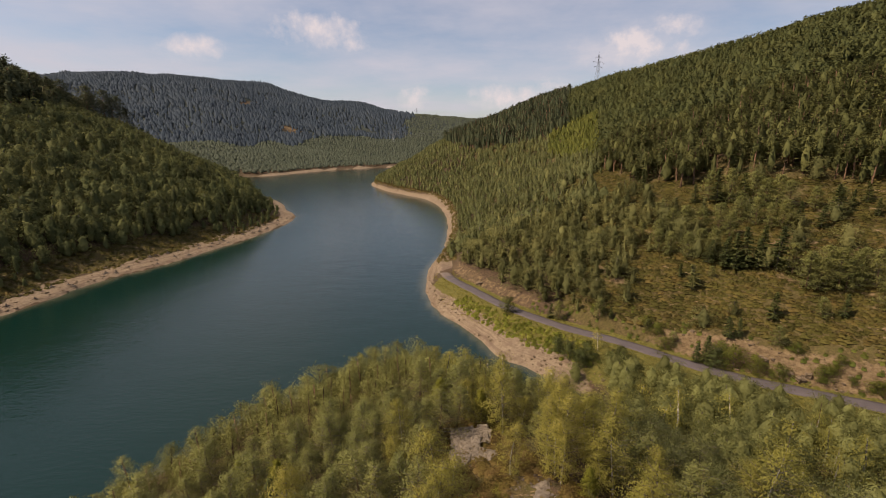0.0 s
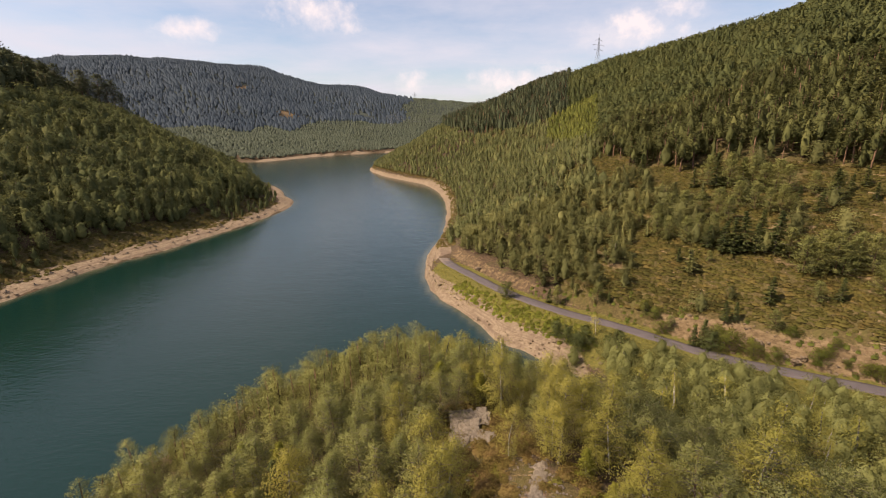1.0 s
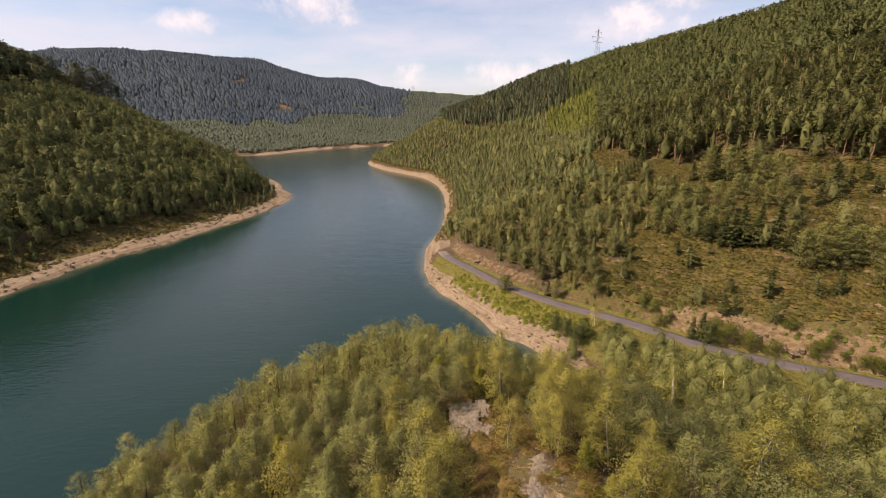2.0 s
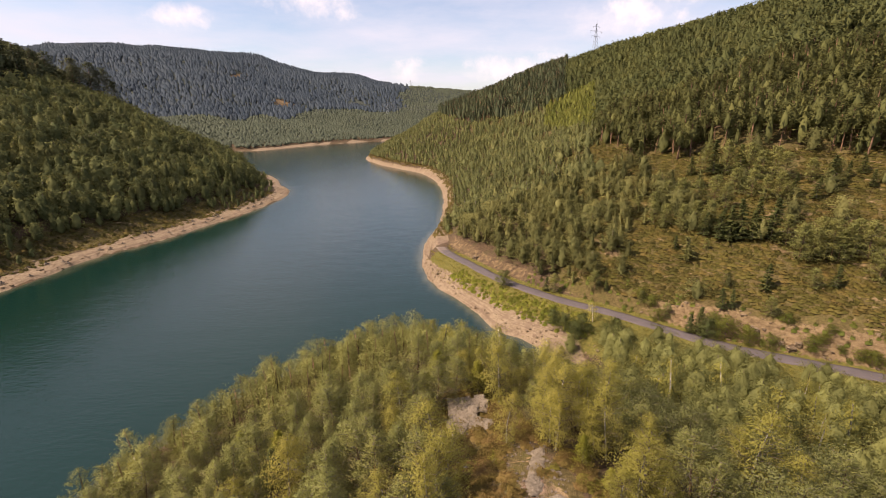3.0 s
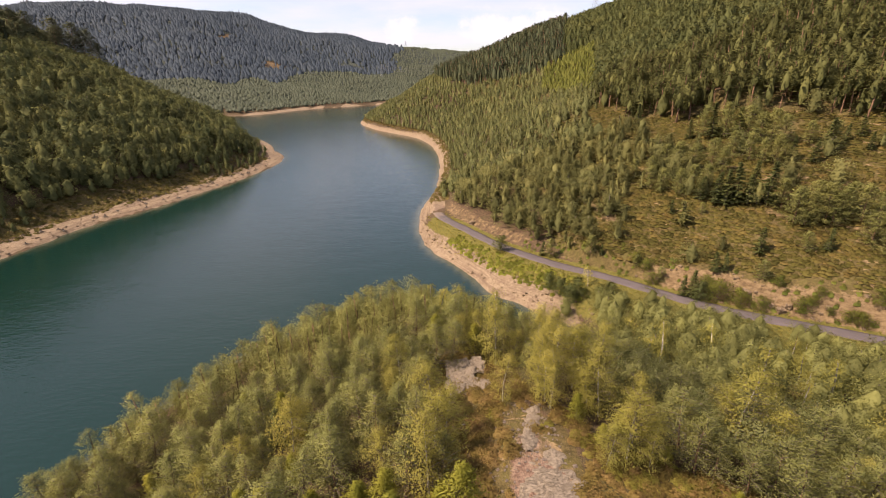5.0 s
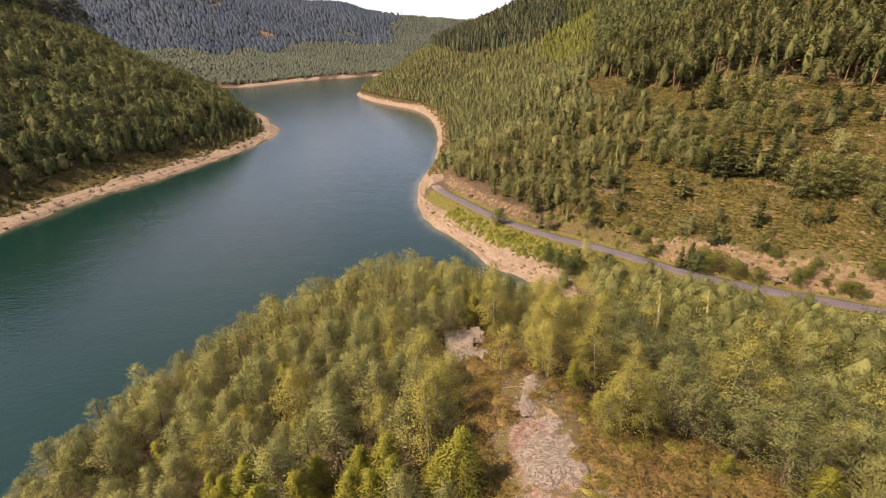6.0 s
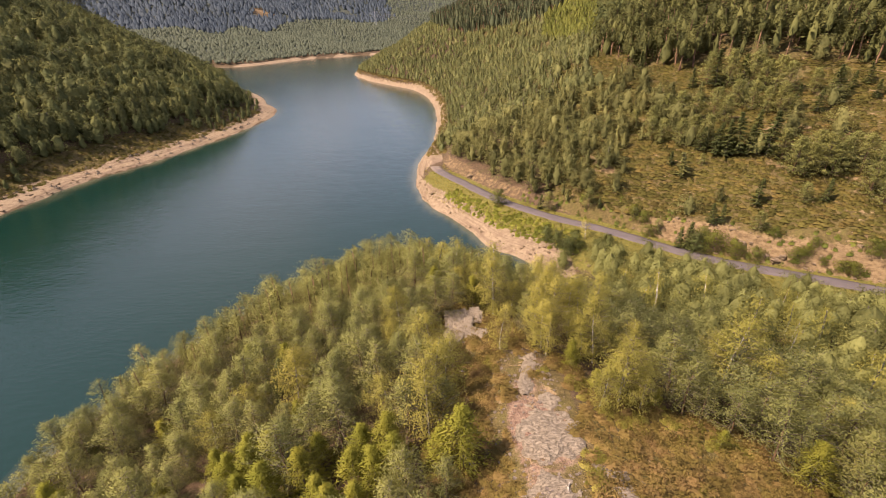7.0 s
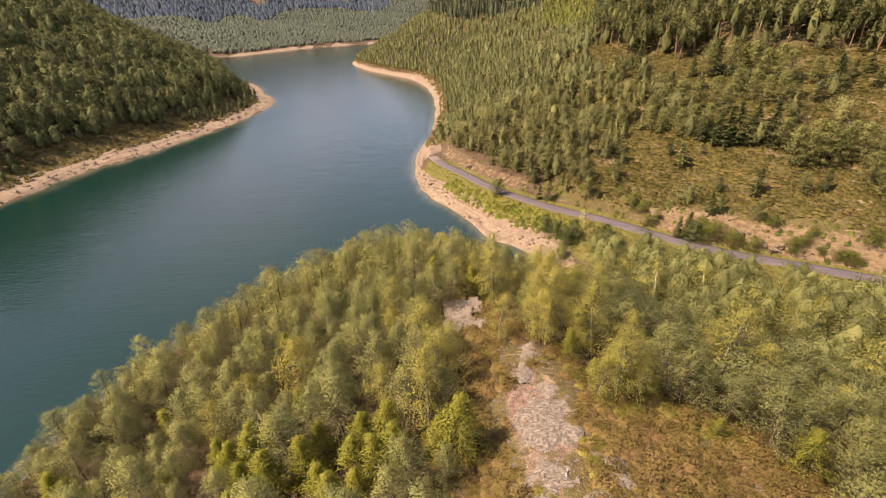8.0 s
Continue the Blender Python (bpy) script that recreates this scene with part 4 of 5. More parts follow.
forest("upper_pine_forest", np.stack([x, y, z, 8.0 * size ** 0.8], 1)[old & (reach >= 235) & (rng_keep < 0.84) & ~crest_stand], [unit(k, 105 + i, 10, 5, {"tall": 0.13, "pine": 0.12, "spruce": 0.12}[k], rings=4, around=5, fill=0.48, stem=False) for i, k in enumerate(("pine", "spruce", "pine", "tall", "pine", "spruce"))],
       [old_pine, pine_bark], "dark green conifers up to the crest of the hill", "forest", 18, 1.7, 0.22)


def left_woods():
    x, y, rng = jitter_grid(-330, -95, 90, 378, 4.5, 12)
    bearing = np.degrees(np.arctan2(x, y))
    ok = bearing > -47
    x, y = x[ok], y[ok]
    z, d, e, dl, df, ds = land(x, y)
    ok = (dl > 10.5 + 3 * fbm(x, y, 30, 2) + 8 * step(150, 170, y) * step(245, 230, y)) & (d > 4)
    height = np.where(dl > 122, 15.0, 10.0 - 6.0 * step(30, 12, dl)) * rng.uniform(0.7, 1.2, len(x))
    return np.stack([x, y, z, height], 1)[ok], (dl > 122)[ok]


spots, high = left_woods()
forest("mixed_wood", spots[~high], [unit(k, 120 + i, 30, 10, {"round": 0.075, "birch": 0.07, "pine": 0.075}[k], fill=0.40, rings=6, around=8, joints=2, sides=3) for i, k in enumerate(("round", "birch", "pine", "round", "birch", "round"))], [left_leaf, grey_bark],
       "dense mixed wood on the headland across the lake", "forest", 9, 1.28)
forest("conifer_wood", spots[high], [unit(k, 130 + i, 18, 9, {"spruce": 0.11, "tall": 0.09, "pine": 0.10}[k], fill=0.34, rings=4, around=6, joints=2, sides=3) for i, k in enumerate(("spruce", "tall", "pine"))], [dark_conifer, pine_bark],
       "tall dark conifers on the crest of the headland", "forest", 10, 1.25)


def far_woods():
    rng = np.random.RandomState(13)
    xa, ya, _ = jitter_grid(-1150, 420, 650, 1950, 8.2, 13)
    xb, yb, _ = jitter_grid(-700, 200, 650, 1400, 6.4, 14)
    xa, ya = xa + rng.normal(0, 2.2, len(xa)), ya + rng.normal(0, 2.2, len(ya))
    x, y, fine = np.r_[xa, xb], np.r_[ya, yb], np.r_[xa * 0, xb * 0 + 1] > 0.5
    bearing = np.degrees(np.arctan2(x, y))
    ok = (bearing > -44) & (bearing < 8)
    x, y, fine = x[ok], y[ok], fine[ok]
    z, d, e, dl, df, ds = land(x, y)
    bearing = np.degrees(np.arctan2(x, y))
    low = (df < 300 + 60 * fbm(x, y, 90, 2)) | (bearing > -5.0 + 2.2 * fbm(x, y, 170, 3) + rng.normal(0, 0.4, len(x)))
    ok = (df > 14) & (d > 12) & ((e < -10) | (y > 880)) & ((low == fine) | (low & (bearing > -5.6) & (df > 250)))
    x, y, z, df, low = x[ok], y[ok], z[ok], df[ok], low[ok]
    s = rng.uniform(0.75, 1.25, len(x))
    ok = (df < 960) & (rng.rand(len(x)) > 0.85 * felled(x, y))
    return x[ok], y[ok], z[ok], s[ok], low[ok]


x, y, z, s, low = far_woods()
forest("far_birch_wood", np.stack([x, y, z, 5.8 * s], 1)[low], [unit(k, 140 + i, 5, 3, 0.17, rings=4, around=5, fill=0.72, stem=False, lift=1.3) for i, k in enumerate(("pine", "birch", "pine", "round", "larch"))], [hazy_birch, grey_bark],
       "green wood on the low ground beyond the lake, paled by painted haze", "forest", 11, 1.75, 0.16)
forest("far_spruce_forest", np.stack([x, y, z, 11.5 * s], 1)[~low], [unit("spruce", 150 + i, 4, 2, 0.16, rings=3, around=5, fill=0.95, stem=False, lift=1.3) for i in range(4)], [hazy_spruce, pine_bark],
       "dark spruce forest on distant hills, blued by painted haze", "forest", 12, 2.3, 0.10)

crest_masters = {"tall": [make_tree("tall", 20.0, 250 + k, 34, 30, 0.8, (dark_conifer, pine_bark)) for k in range(4)], "spruce": [make_tree("spruce", 18.0, 260 + k, 44, 14, 1.2, (dark_conifer, pine_bark)) for k in range(2)]}
rng = np.random.RandomState(61)
rows = []
for k in range(48):
    t = rng.rand()
    if k % 4:
        px, py, tall = -264 + 32 * t + rng.normal(0, 3), 316 + 25 * t + rng.normal(0, 5), 17 + 11 * t
    else:
        px, py, tall = -292 + 22 * t + rng.normal(0, 2), 300 + 11 * t + rng.normal(0, 4), 15
    rows.append(("spruce" if k % 5 == 0 else "tall", px, py, float(ground_z(px, py)[0]) - 0.2, tall / 20 * rng.uniform(0.8, 1.08), rng.rand() * 360))
put_copies(crest_masters, rows, "old pines on the headland")
# ---- single trees and bushes by the road and on the open slope ----
road_masters = {
    "spruce": [make_tree("spruce", 5.0, 200 + k, 84, 40, 0.28, (spruce_needle, grey_bark)) for k in range(4)],
    "pine": [make_tree("pine", 5.5, 210 + k, 48, 44, 0.30, (pine_needle, pine_bark)) for k in range(4)],
    "round": [make_tree("round", 4.4, 230 + k, 56, 50, 0.22, (spruce_needle, grey_bark)) for k in range(2)],
    "bush": [make_tree("bush", 3.0, 220 + k, 30, 60, 0.22, (bush_leaf, grey_bark)) for k in range(3)]}
FULL_HEIGHT = {"spruce": 5.0, "pine": 5.5, "round": 4.4, "bush": 3.0}
# trees and bushes that stand out between the road and the old pines: x, y, height
BANK = [(17.3, 117.5, 4.3), (28.2, 95.5, 4.2), (29.4, 92.6, 4.2), (26.2, 98.3, 3.9), (31.4, 93.4, 4.6), (35.7, 90.9, 3.4), (38.2, 91.2, 3.2), (54.6, 86.6, 4.4)]
SLOPE_SPRUCE = [(69.0, 161.3, 7.5), (76.4, 141.1, 5.8), (58.5, 110.6, 3.7), (69.2, 91.7, 5.9), (59.2, 89.9, 4.7), (60.9, 89.6, 4.2), (54.0, 88.2, 6.0), (52.6, 88.9, 4.3), (81.3, 88.9, 4.9),
                (78.0, 105.2, 10.2), (72.3, 107.9, 9.8), (70.1, 108.6, 8.9), (69.0, 110.2, 7.9), (76.2, 108.1, 9.1), (95.5, 115.9, 5.9), (107.1, 121.2, 4.6), (111.0, 121.6, 5.5), (91.5, 118.4, 6.2),
                (109.1, 115.8, 4.5), (101.0, 118.8, 8.5), (81.3, 138.0, 10.0), (85.7, 132.9, 9.2), (27.8, 113.6, 4.0), (40.6, 106.4, 3.0), (66.6, 113.2, 6.0), (74.4, 106.6, 7.0)]
ROW_PINES = [(46.9, 100.2, 3.1), (50.1, 94.7, 3.6), (59.4, 106.0, 3.6), (64.6, 107.7, 3.0), (66.8, 86.0, 4.2), (77.4, 89.9, 4.5), (68.4, 115.0, 7.4), (66.2, 116.4, 7.1), (63.0, 117.0, 6.7),
             (60.2, 120.4, 6.4), (58.6, 123.6, 6.5), (80.1, 103.0, 7.3), (79.5, 97.7, 8.4), (83.3, 98.0, 8.9), (85.3, 96.3, 9.2), (88.0, 95.9, 7.9), (90.5, 96.4, 7.7), (91.5, 94.0, 8.3),
             (92.5, 91.6, 7.6), (89.6, 84.7, 7.6), (89.2, 88.1, 7.0), (29.6, 112.0, 5.2), (38.4, 107.8, 5.0)]
UPPER_PINES = [(80.3, 140.7, 8.8), (83.7, 136.4, 10.0), (88.0, 131.8, 9.1), (89.8, 129.5, 7.8), (92.1, 128.4, 8.6), (93.9, 125.8, 7.8), (88.5, 116.8, 5.4), (99.1, 123.4, 6.2), (102.4, 119.2, 7.4),
               (81.3, 126.5, 7.1), (83.4, 122.5, 7.4), (85.2, 119.5, 6.5), (87.3, 118.3, 7.3), (74.2, 123.8, 7.9), (70.0, 124.2, 7.1), (66.7, 126.5, 7.9), (65.1, 129.9, 6.5), (75.0, 119.6, 7.0),
               (60.2, 128.3, 6.3), (56.5, 130.6, 5.6), (81.3, 96.7, 7.4), (86.3, 95.5, 7.5)]
CUT_BUSHES = [(58.1, 85.8, 4.4), (61.4, 83.2, 3.3), (64.3, 81.3, 2.9), (70.8, 79.1, 3.0), (56.9, 88.3, 3.2), (48.7, 94.9, 2.7), (72.7, 79.3, 1.8), (74.7, 77.3, 1.5), (77.4, 75.1, 2.4), (78.6, 74.2, 2.4),
              (69.1, 83.9, 2.1), (82.3, 75.4, 3.1), (74.3, 79.8, 1.8), (48.6, 98.4, 2.4), (47.0, 101.4, 2.2)]
rng = np.random.RandomState(21)
rows = []
for kind, places in (("round", BANK), ("spruce", SLOPE_SPRUCE), ("pine", ROW_PINES + UPPER_PINES), ("bush", CUT_BUSHES)):
    rows += [(kind, px, py, float(ground_z(px, py)[0]) - 0.08, h / FULL_HEIGHT[kind], rng.rand() * 360) for px, py, h in places]
put_copies(road_masters, rows, "trees by the road and on the slope")


# ---- low plants ----
def tuft(seed, blades, leaf, flat=0.45, slim=0.3, rise=0.9, fan=0.6, cushion=False):
    """A low plant one metre wide, of thin upright sprays, some round a dense cushion."""
    rng = np.random.RandomState(seed)
    a, r, h = rng.rand(blades) * 6.283, np.sqrt(rng.rand(blades)) * 0.5 * rng.uniform(0.8, 1.15, blades), rng.rand(blades)
    c = np.stack([r * np.cos(a) * 1.15, r * np.sin(a) * 0.9, flat * (1 - (r / 0.55) ** 2 * 0.75) * (0.25 + 0.75 * h)], 1)
    out = np.stack([np.cos(a) * fan, np.sin(a) * fan, np.full(blades, rise)], 1)
    face = np.stack([np.cos(a) * 0.3, np.sin(a) * 0.3, np.full(blades, 1.2)], 1)
    dome = np.stack([c[:, 0] * 0.9, c[:, 1] * 0.9, np.full(blades, 0.75)], 1) + rng.normal(0, 0.2, (blades, 3))
    v, q, normals = leaves(c, out, face, leaf, rng, slim, 0.45, dome, 0.80)
    if not cushion:
        return v, q, np.zeros(len(q), int), np.ones(len(q), bool), normals
    ring, a = np.array([0.02, 0.30, 0.47, 0.60]), np.linspace(0, 6.283, 8)[:-1]
    rise_ = flat * np.array([0.34, 0.24, 0.04, -0.4])
    rr = ring[:, None] * rng.uniform(0.85, 1.15, (4, 7))
    dome = np.stack([rr * np.cos(a) * 1.1, rr * np.sin(a) * 0.95, rise_[:, None] * rng.uniform(0.8, 1.15, (4, 7))], -1).reshape(-1, 3)
    i, j = np.meshgrid(np.arange(3), np.arange(7), indexing="ij")
    k = (j + 1) % 7
    dq = np.stack([i * 7 + j, (i + 1) * 7 + j, (i + 1) * 7 + k, i * 7 + k], -1).reshape(-1, 4)
    normals = np.r_[normals, unit_rows(dome * np.array([0.8, 0.8, 0]) + np.array([0, 0, 0.75]) + rng.normal(0, 0.12, dome.shape))]
    v, q = join([(v, q), (dome, dq)])
    return v, q, np.zeros(len(q), int), np.ones(len(q), bool), normals


x, y, rng = jitter_grid(28, 150, 56, 205, 0.95, 31)
z, d, e, dl, df, ds = land(x, y)
patch = fbm(x, y, 7, 3, 2)
streak = np.abs(value_noise(x * 0.035 + 3, (z + 0.04 * x) * 0.42, 1) - 0.5) + 0.06 * (fbm(x, y, 9, 3, 1) < 0)
ok = (e > 7.0 + 1.5 * patch + 2.5 * step(52, 60, x)) & (e < 72) & (np.degrees(np.arctan2(x, y)) < 49) & (rng.rand(len(x)) < step(30, 42, x)) & (patch > -0.95) & (streak > 0.040)
forest("slope_heather", np.stack([x, y, z - 0.03, 0.85 + 1.0 * rng.rand(len(x)) ** 1.5], 1)[ok], [tuft(300 + k, 20, 0.26, 0.36, 0.50, 0.15, 0.9, True) for k in range(5)], [slope_heather],
       "low brown-green heather on the open slope", "heather", 31)
x, y, rng = jitter_grid(-90, 20, 172, 620, 1.5, 38)
z, d, e, dl, df, ds = land(x, y)
ok = (e > -2.5 + fbm(x, y, 10, 2)) & (e < 5) & (d > 3) & (rng.rand(len(x)) < 0.85)
forest("shore_heather", np.stack([x, y, z - 0.05, rng.uniform(0.9, 2.4, len(x))], 1)[ok], [tuft(370 + k, 18, 0.28, 0.46, 0.50, 0.15, 0.9, True) for k in range(4)], [slope_heather],
       "brown heather and scrub above the lake's beach", "heather", 38)
x, y, rng = jitter_grid(-150, -98, 110, 300, 1.5, 36)
z, d, e, dl, df, ds = land(x, y)
ok = (dl > 7.6 + 1.2 * fbm(x, y, 8, 2)) & (dl < 22) & (rng.rand(len(x)) < 0.8)
forest("headland_heather", np.stack([x, y, z - 0.05, rng.uniform(0.7, 2.3, len(x))], 1)[ok], [tuft(350 + k, 20, 0.28, 0.46, 0.50, 0.15, 0.9, True) for k in range(4)], [slope_heather],
       "brown heather and grass above the headland's shore", "heather", 36)
x, y, rng = jitter_grid(-4, 40, -7, 58, 0.62, 32)
z, d, e, dl, df, ds = land(x, y)
bare = 1 - np.hypot((x - 9.2 - 0.06 * (y - 30)) / 3.9, (y - 31) / 15.5)
ok = (clearing(x, y) > -0.38) & (bare + 0.42 * fbm(x, y, 2.6, 2, 1) < 0.12) & (rng.rand(len(x)) < 0.95)
forest("heather", np.stack([x, y, z - 0.03, (0.45 + 1.4 * rng.rand(len(x)) ** 2) * (0.75 + 0.5 * value_noise(x / 3, y / 3, 1))], 1)[ok], [tuft(310 + k, 84, 0.145, 0.40 + 0.09 * k, 0.50, 0.15, 0.8, True) for k in range(5)], [heather_leaf],
       "reddish-brown and green heather on the crest of the spur", "heather", 32)
x, y, rng = jitter_grid(-4, 40, -7, 50, 0.7, 37)
z, d, e, dl, df, ds = land(x, y)
bare = 1 - np.hypot((x - 9.2 - 0.06 * (y - 30)) / 3.9, (y - 31) / 15.5)
ok = (clearing(x, y) > -0.3) & (bare + 0.42 * fbm(x, y, 2.6, 2, 1) < 0.10) & (fbm(x, y, 5.5, 3, 3) > 0.34)
forest("bilberry", np.stack([x, y, z, rng.uniform(0.5, 1.25, len(x))], 1)[ok], [tuft(360 + k, 60, 0.16, 0.46, 0.5, 0.15, 0.8, True) for k in range(4)], [grass_blade],
       "yellow-green bilberry patches among the heather", "shrubs", 37)
x, y, rng = jitter_grid(-6, 112, 50, 172, 0.8, 33)
z, d, e, dl, df, ds = land(x, y)
side = np.where(e > 0, (e > 2.3) & (e < 3.6), (e < -2.3) & (e > -5.2 - 3.5 * (x < 62) * (y < 140)))
ok = side & (rng.rand(len(x)) < 0.8) & (y < 160) & (fbm(x, y, 6, 2) > -0.45)
forest("verge_grass", np.stack([x, y, z - 0.02, rng.uniform(0.5, 1.15, len(x))], 1)[ok], [tuft(320 + k, 14, 0.42, 0.35, 0.22) for k in range(4)], [grass_blade],
       "yellow-green grass and weeds on the road's verge", "grass", 33)
x, y, rng = jitter_grid(4, 34, 92, 134, 1.0, 34)
z, d, e, dl, df, ds = land(x, y)
ok = (e < -3.4) & (e > -9.5 - 1.5 * fbm(x, y, 8, 2)) & (z > 2.6) & (rng.rand(len(x)) < 0.85)
forest("bank_shrubs", np.stack([x, y, z - 0.05, rng.uniform(0.7, 1.6, len(x))], 1)[ok], [tuft(330 + k, 30, 0.30, 0.5, 0.5, 0.5, 0.6, True) for k in range(4)], [bank_leaf],
       "low bright green shrubs on the bank below the road", "shrubs", 34)
x, y, rng = jitter_grid(24, 100, 60, 124, 1.3, 35)
z, d, e, dl, df, ds = land(x, y)
ok = (e > 3.0) & (e < 9.5) & (rng.rand(len(x)) < np.where(x < 48, 0.34, 0.30))
forest("cut_shrubs", np.stack([x, y, z - 0.05, rng.uniform(0.5, 1.35, len(x))], 1)[ok], [tuft(340 + k, 46, 0.24, 0.78, 0.5, 0.6, 0.6, True) for k in range(3)], [bush_leaf],
       "small round shrubs on the rocky road cut", "shrubs", 35)


# ---- rocks ----
def stone(rng, cuts=2):
    """A rough block of stone about one metre wide: corners and faces."""
    n = cuts + 1
    pts, faces = [], []
    t = np.linspace(-0.5, 0.5, n)
    for axis in range(3):
        for sign in (-0.5, 0.5):
            base = len(pts)
            for u in t:
                for w in t:
                    p = [0, 0, 0]
                    p[axis], p[(axis + 1) % 3], p[(axis + 2) % 3] = sign, u, w
                    pts.append(p)
            for i in range(n - 1):
                for j in range(n - 1):
                    q = [base + i * n + j, base + (i + 1) * n + j, base + (i + 1) * n + j + 1, base + i * n + j + 1]
                    faces.append(q if sign > 0 else q[::-1])
    keys = [tuple(k) for k in np.round(np.array(pts) * 20).astype(int)]
    order = {}
    for k in keys:
        order.setdefault(k, len(order))
    p = np.array(list(order)) / 20.0
    p = p * (0.80 + 0.20 / (np.linalg.norm(p, axis=1)[:, None] + 0.5)) + rng.normal(0, 0.085, p.shape)
    faces = [[order[keys[c]] for c in q] for q in faces]
    return p, np.array(faces)


def stones(name, spots, mat, label, category, seed, flat=0.55):
    forms = []
    for k in range(5):
        v, q = stone(np.random.RandomState(seed + k), 1 if k else 2)
        forms.append((v * np.array([1, 0.8, flat]), q, np.zeros(len(q), int), np.zeros(len(q), bool)))
    return forest(name, spots, forms, [mat], label, category, seed)


def strewn(x0, x1, y0, y1, gap, seed, test, small, large):
    x, y, rng = jitter_grid(x0, x1, y0, y1, gap, seed)
    z, d, e, dl, df, ds = land(x, y)
    ok = test(x, y, z, d, e, dl, rng)
    s = small + (large - small) * rng.rand(len(x)) ** 4
    return np.stack([x, y, z + s * 0.08, s], 1)[ok]


stones("shore_stones", strewn(-10, 40, 78, 260, 0.9, 41, lambda x, y, z, d, e, dl, rng: (d > 0.1) & (z < 3.3) & (e < 1) & (e > -26) & (rng.rand(len(x)) < 0.55), 0.16, 0.75),
       tan_rock, "pale pinkish stones strewn over the dry shore", "stones", 41)
stones("headland_stones", strewn(-150, -96, 110, 330, 1.25, 42, lambda x, y, z, d, e, dl, rng: (dl > 0.3) & (dl < 11.5) & (rng.rand(len(x)) < 0.5), 0.2, 0.9),
       tan_rock, "stones and gravel on the shore of the headland", "stones", 42)
stones("cut_rubble", strewn(40, 100, 60, 104, 0.8, 43, lambda x, y, z, d, e, dl, rng: (e > 2.8) & (e < 8.5) & (rng.rand(len(x)) < 0.55) & (x > 46), 0.18, 0.8),
       tan_rock, "broken brownish rock on the road cut", "rubble", 43)
stones("path_rubble", strewn(1, 18, 16, 48, 0.32, 44, lambda x, y, z, d, e, dl, rng: (1 - np.hypot((x - 8.2 - 0.06 * (y - 30)) / 4.6, (y - 31) / 17) > 0.02) & (rng.rand(len(x)) < 0.5), 0.05, 0.36),
       pale_rock, "loose grey rock chips round the bare slabs", "rubble", 44)


def slab(cx, cy, wide, long, turn, seed, label, proud=0.14):
    """Bedrock that breaks the ground: thin layers on edge, with an uneven outline."""
    rng = np.random.RandomState(seed)
    n, m = max(int(wide / 0.13), 6), max(int(long / 0.16), 6)
    u, w = np.meshgrid(np.linspace(-1, 1, n), np.linspace(-1, 1, m), indexing="ij")
    c, s = math.cos(radians(turn)), math.sin(radians(turn))
    x, y = cx + (u * wide * c - w * long * s) / 2, cy + (u * wide * s + w * long * c) / 2
    rim = 1.12 - (np.abs(u) ** 2.0 + np.abs(w) ** 2.0) ** 0.7 + 0.55 * fbm(x, y, 3.0, 3, 1) + 0.32 * fbm(x, y, 0.8, 2, 2)
    layers = value_noise(x * 0.6 + 0.2 * y, y * 3.0 + 0.7 * x, 1) * 0.06 + value_noise(x * 2.1, y * 6.5 + x, 2) * 0.03 + fbm(x, y, 0.6, 3, 2) * 0.05 + np.floor(value_noise(x * 0.8, y * 0.6, 3) * 5) * 0.08
    z = ground_z(x.ravel(), y.ravel()).reshape(x.shape) - 0.25 + proud + (layers - 0.15) + np.clip(rim, -0.9, 0.35) * 0.75
    i, j = np.meshgrid(np.arange(n - 1), np.arange(m - 1), indexing="ij")
    q = np.stack([i * m + j, (i + 1) * m + j, (i + 1) * m + j + 1, i * m + j + 1], -1).reshape(-1, 4)
    v = np.stack([x - cx, y - cy, z], -1).reshape(-1, 3)
    z0 = float(z.min())
    v[:, 2] -= z0
    ob = new("rock_slab", quads_mesh("rock_slab", v, q, [grey_rock]))
    ob.matrix_world = pose(cx, cy, z0)
    return tagged(ob, label, "rock", "bare slabs on the spur")


slab(9.9, 29.9, 6.2, 8.0, -14, 1, "broad bare grey slab of layered bedrock")
slab(9.8, 39.9, 1.9, 8.6, -13, 2, "narrow grey ribbon of bare bedrock in the heather")
slab(10.9, 34.6, 2.8, 2.6, 25, 6, "small pale slab between heather tufts", 0.08)
slab(13.9, 24.6, 3.4, 5.2, 24, 3, "cracked pale slab beside the broad bedrock", 0.06)
slab(8.4, 23.4, 4.6, 6.4, -12, 4, "low grey slab breaking through the rubble", 0.05)
slab(11.6, 20.6, 3.2, 3.6, 8, 5, "flat slab broken into grey plates", 0.03)

outcrop = thing("rock_outcrop", (4.2, 51.0, float(ground_z(4.2, 51.0)[0])), "pale grey-pink rock outcrop of tilted blocks on the crest", "rock")
rng = np.random.RandomState(9)
for k in range(34):
    bx, by = rng.uniform(-2.6, 2.1), rng.uniform(-3.2, 3.6)
    bz = 0.02 + 0.62 * max(0, 1 - math.hypot(bx + 0.1, (by - 1.8) * 0.6) / 2.6) - 0.1 * rng.rand()
    sx, sy, sz = rng.uniform(0.8, 2.2), rng.uniform(1.0, 2.4), rng.uniform(0.45, 0.85)
    v, q = stone(rng, 2)
    ob = mesh_part("block", quads_mesh("block", v * np.array([sx, sy, sz * 0.7]), q, [grey_rock]), outcrop)
    ob.matrix_local = pose(bx, by, bz, rng.uniform(8, 30), rng.uniform(-14, 10), rng.uniform(-35, 35))

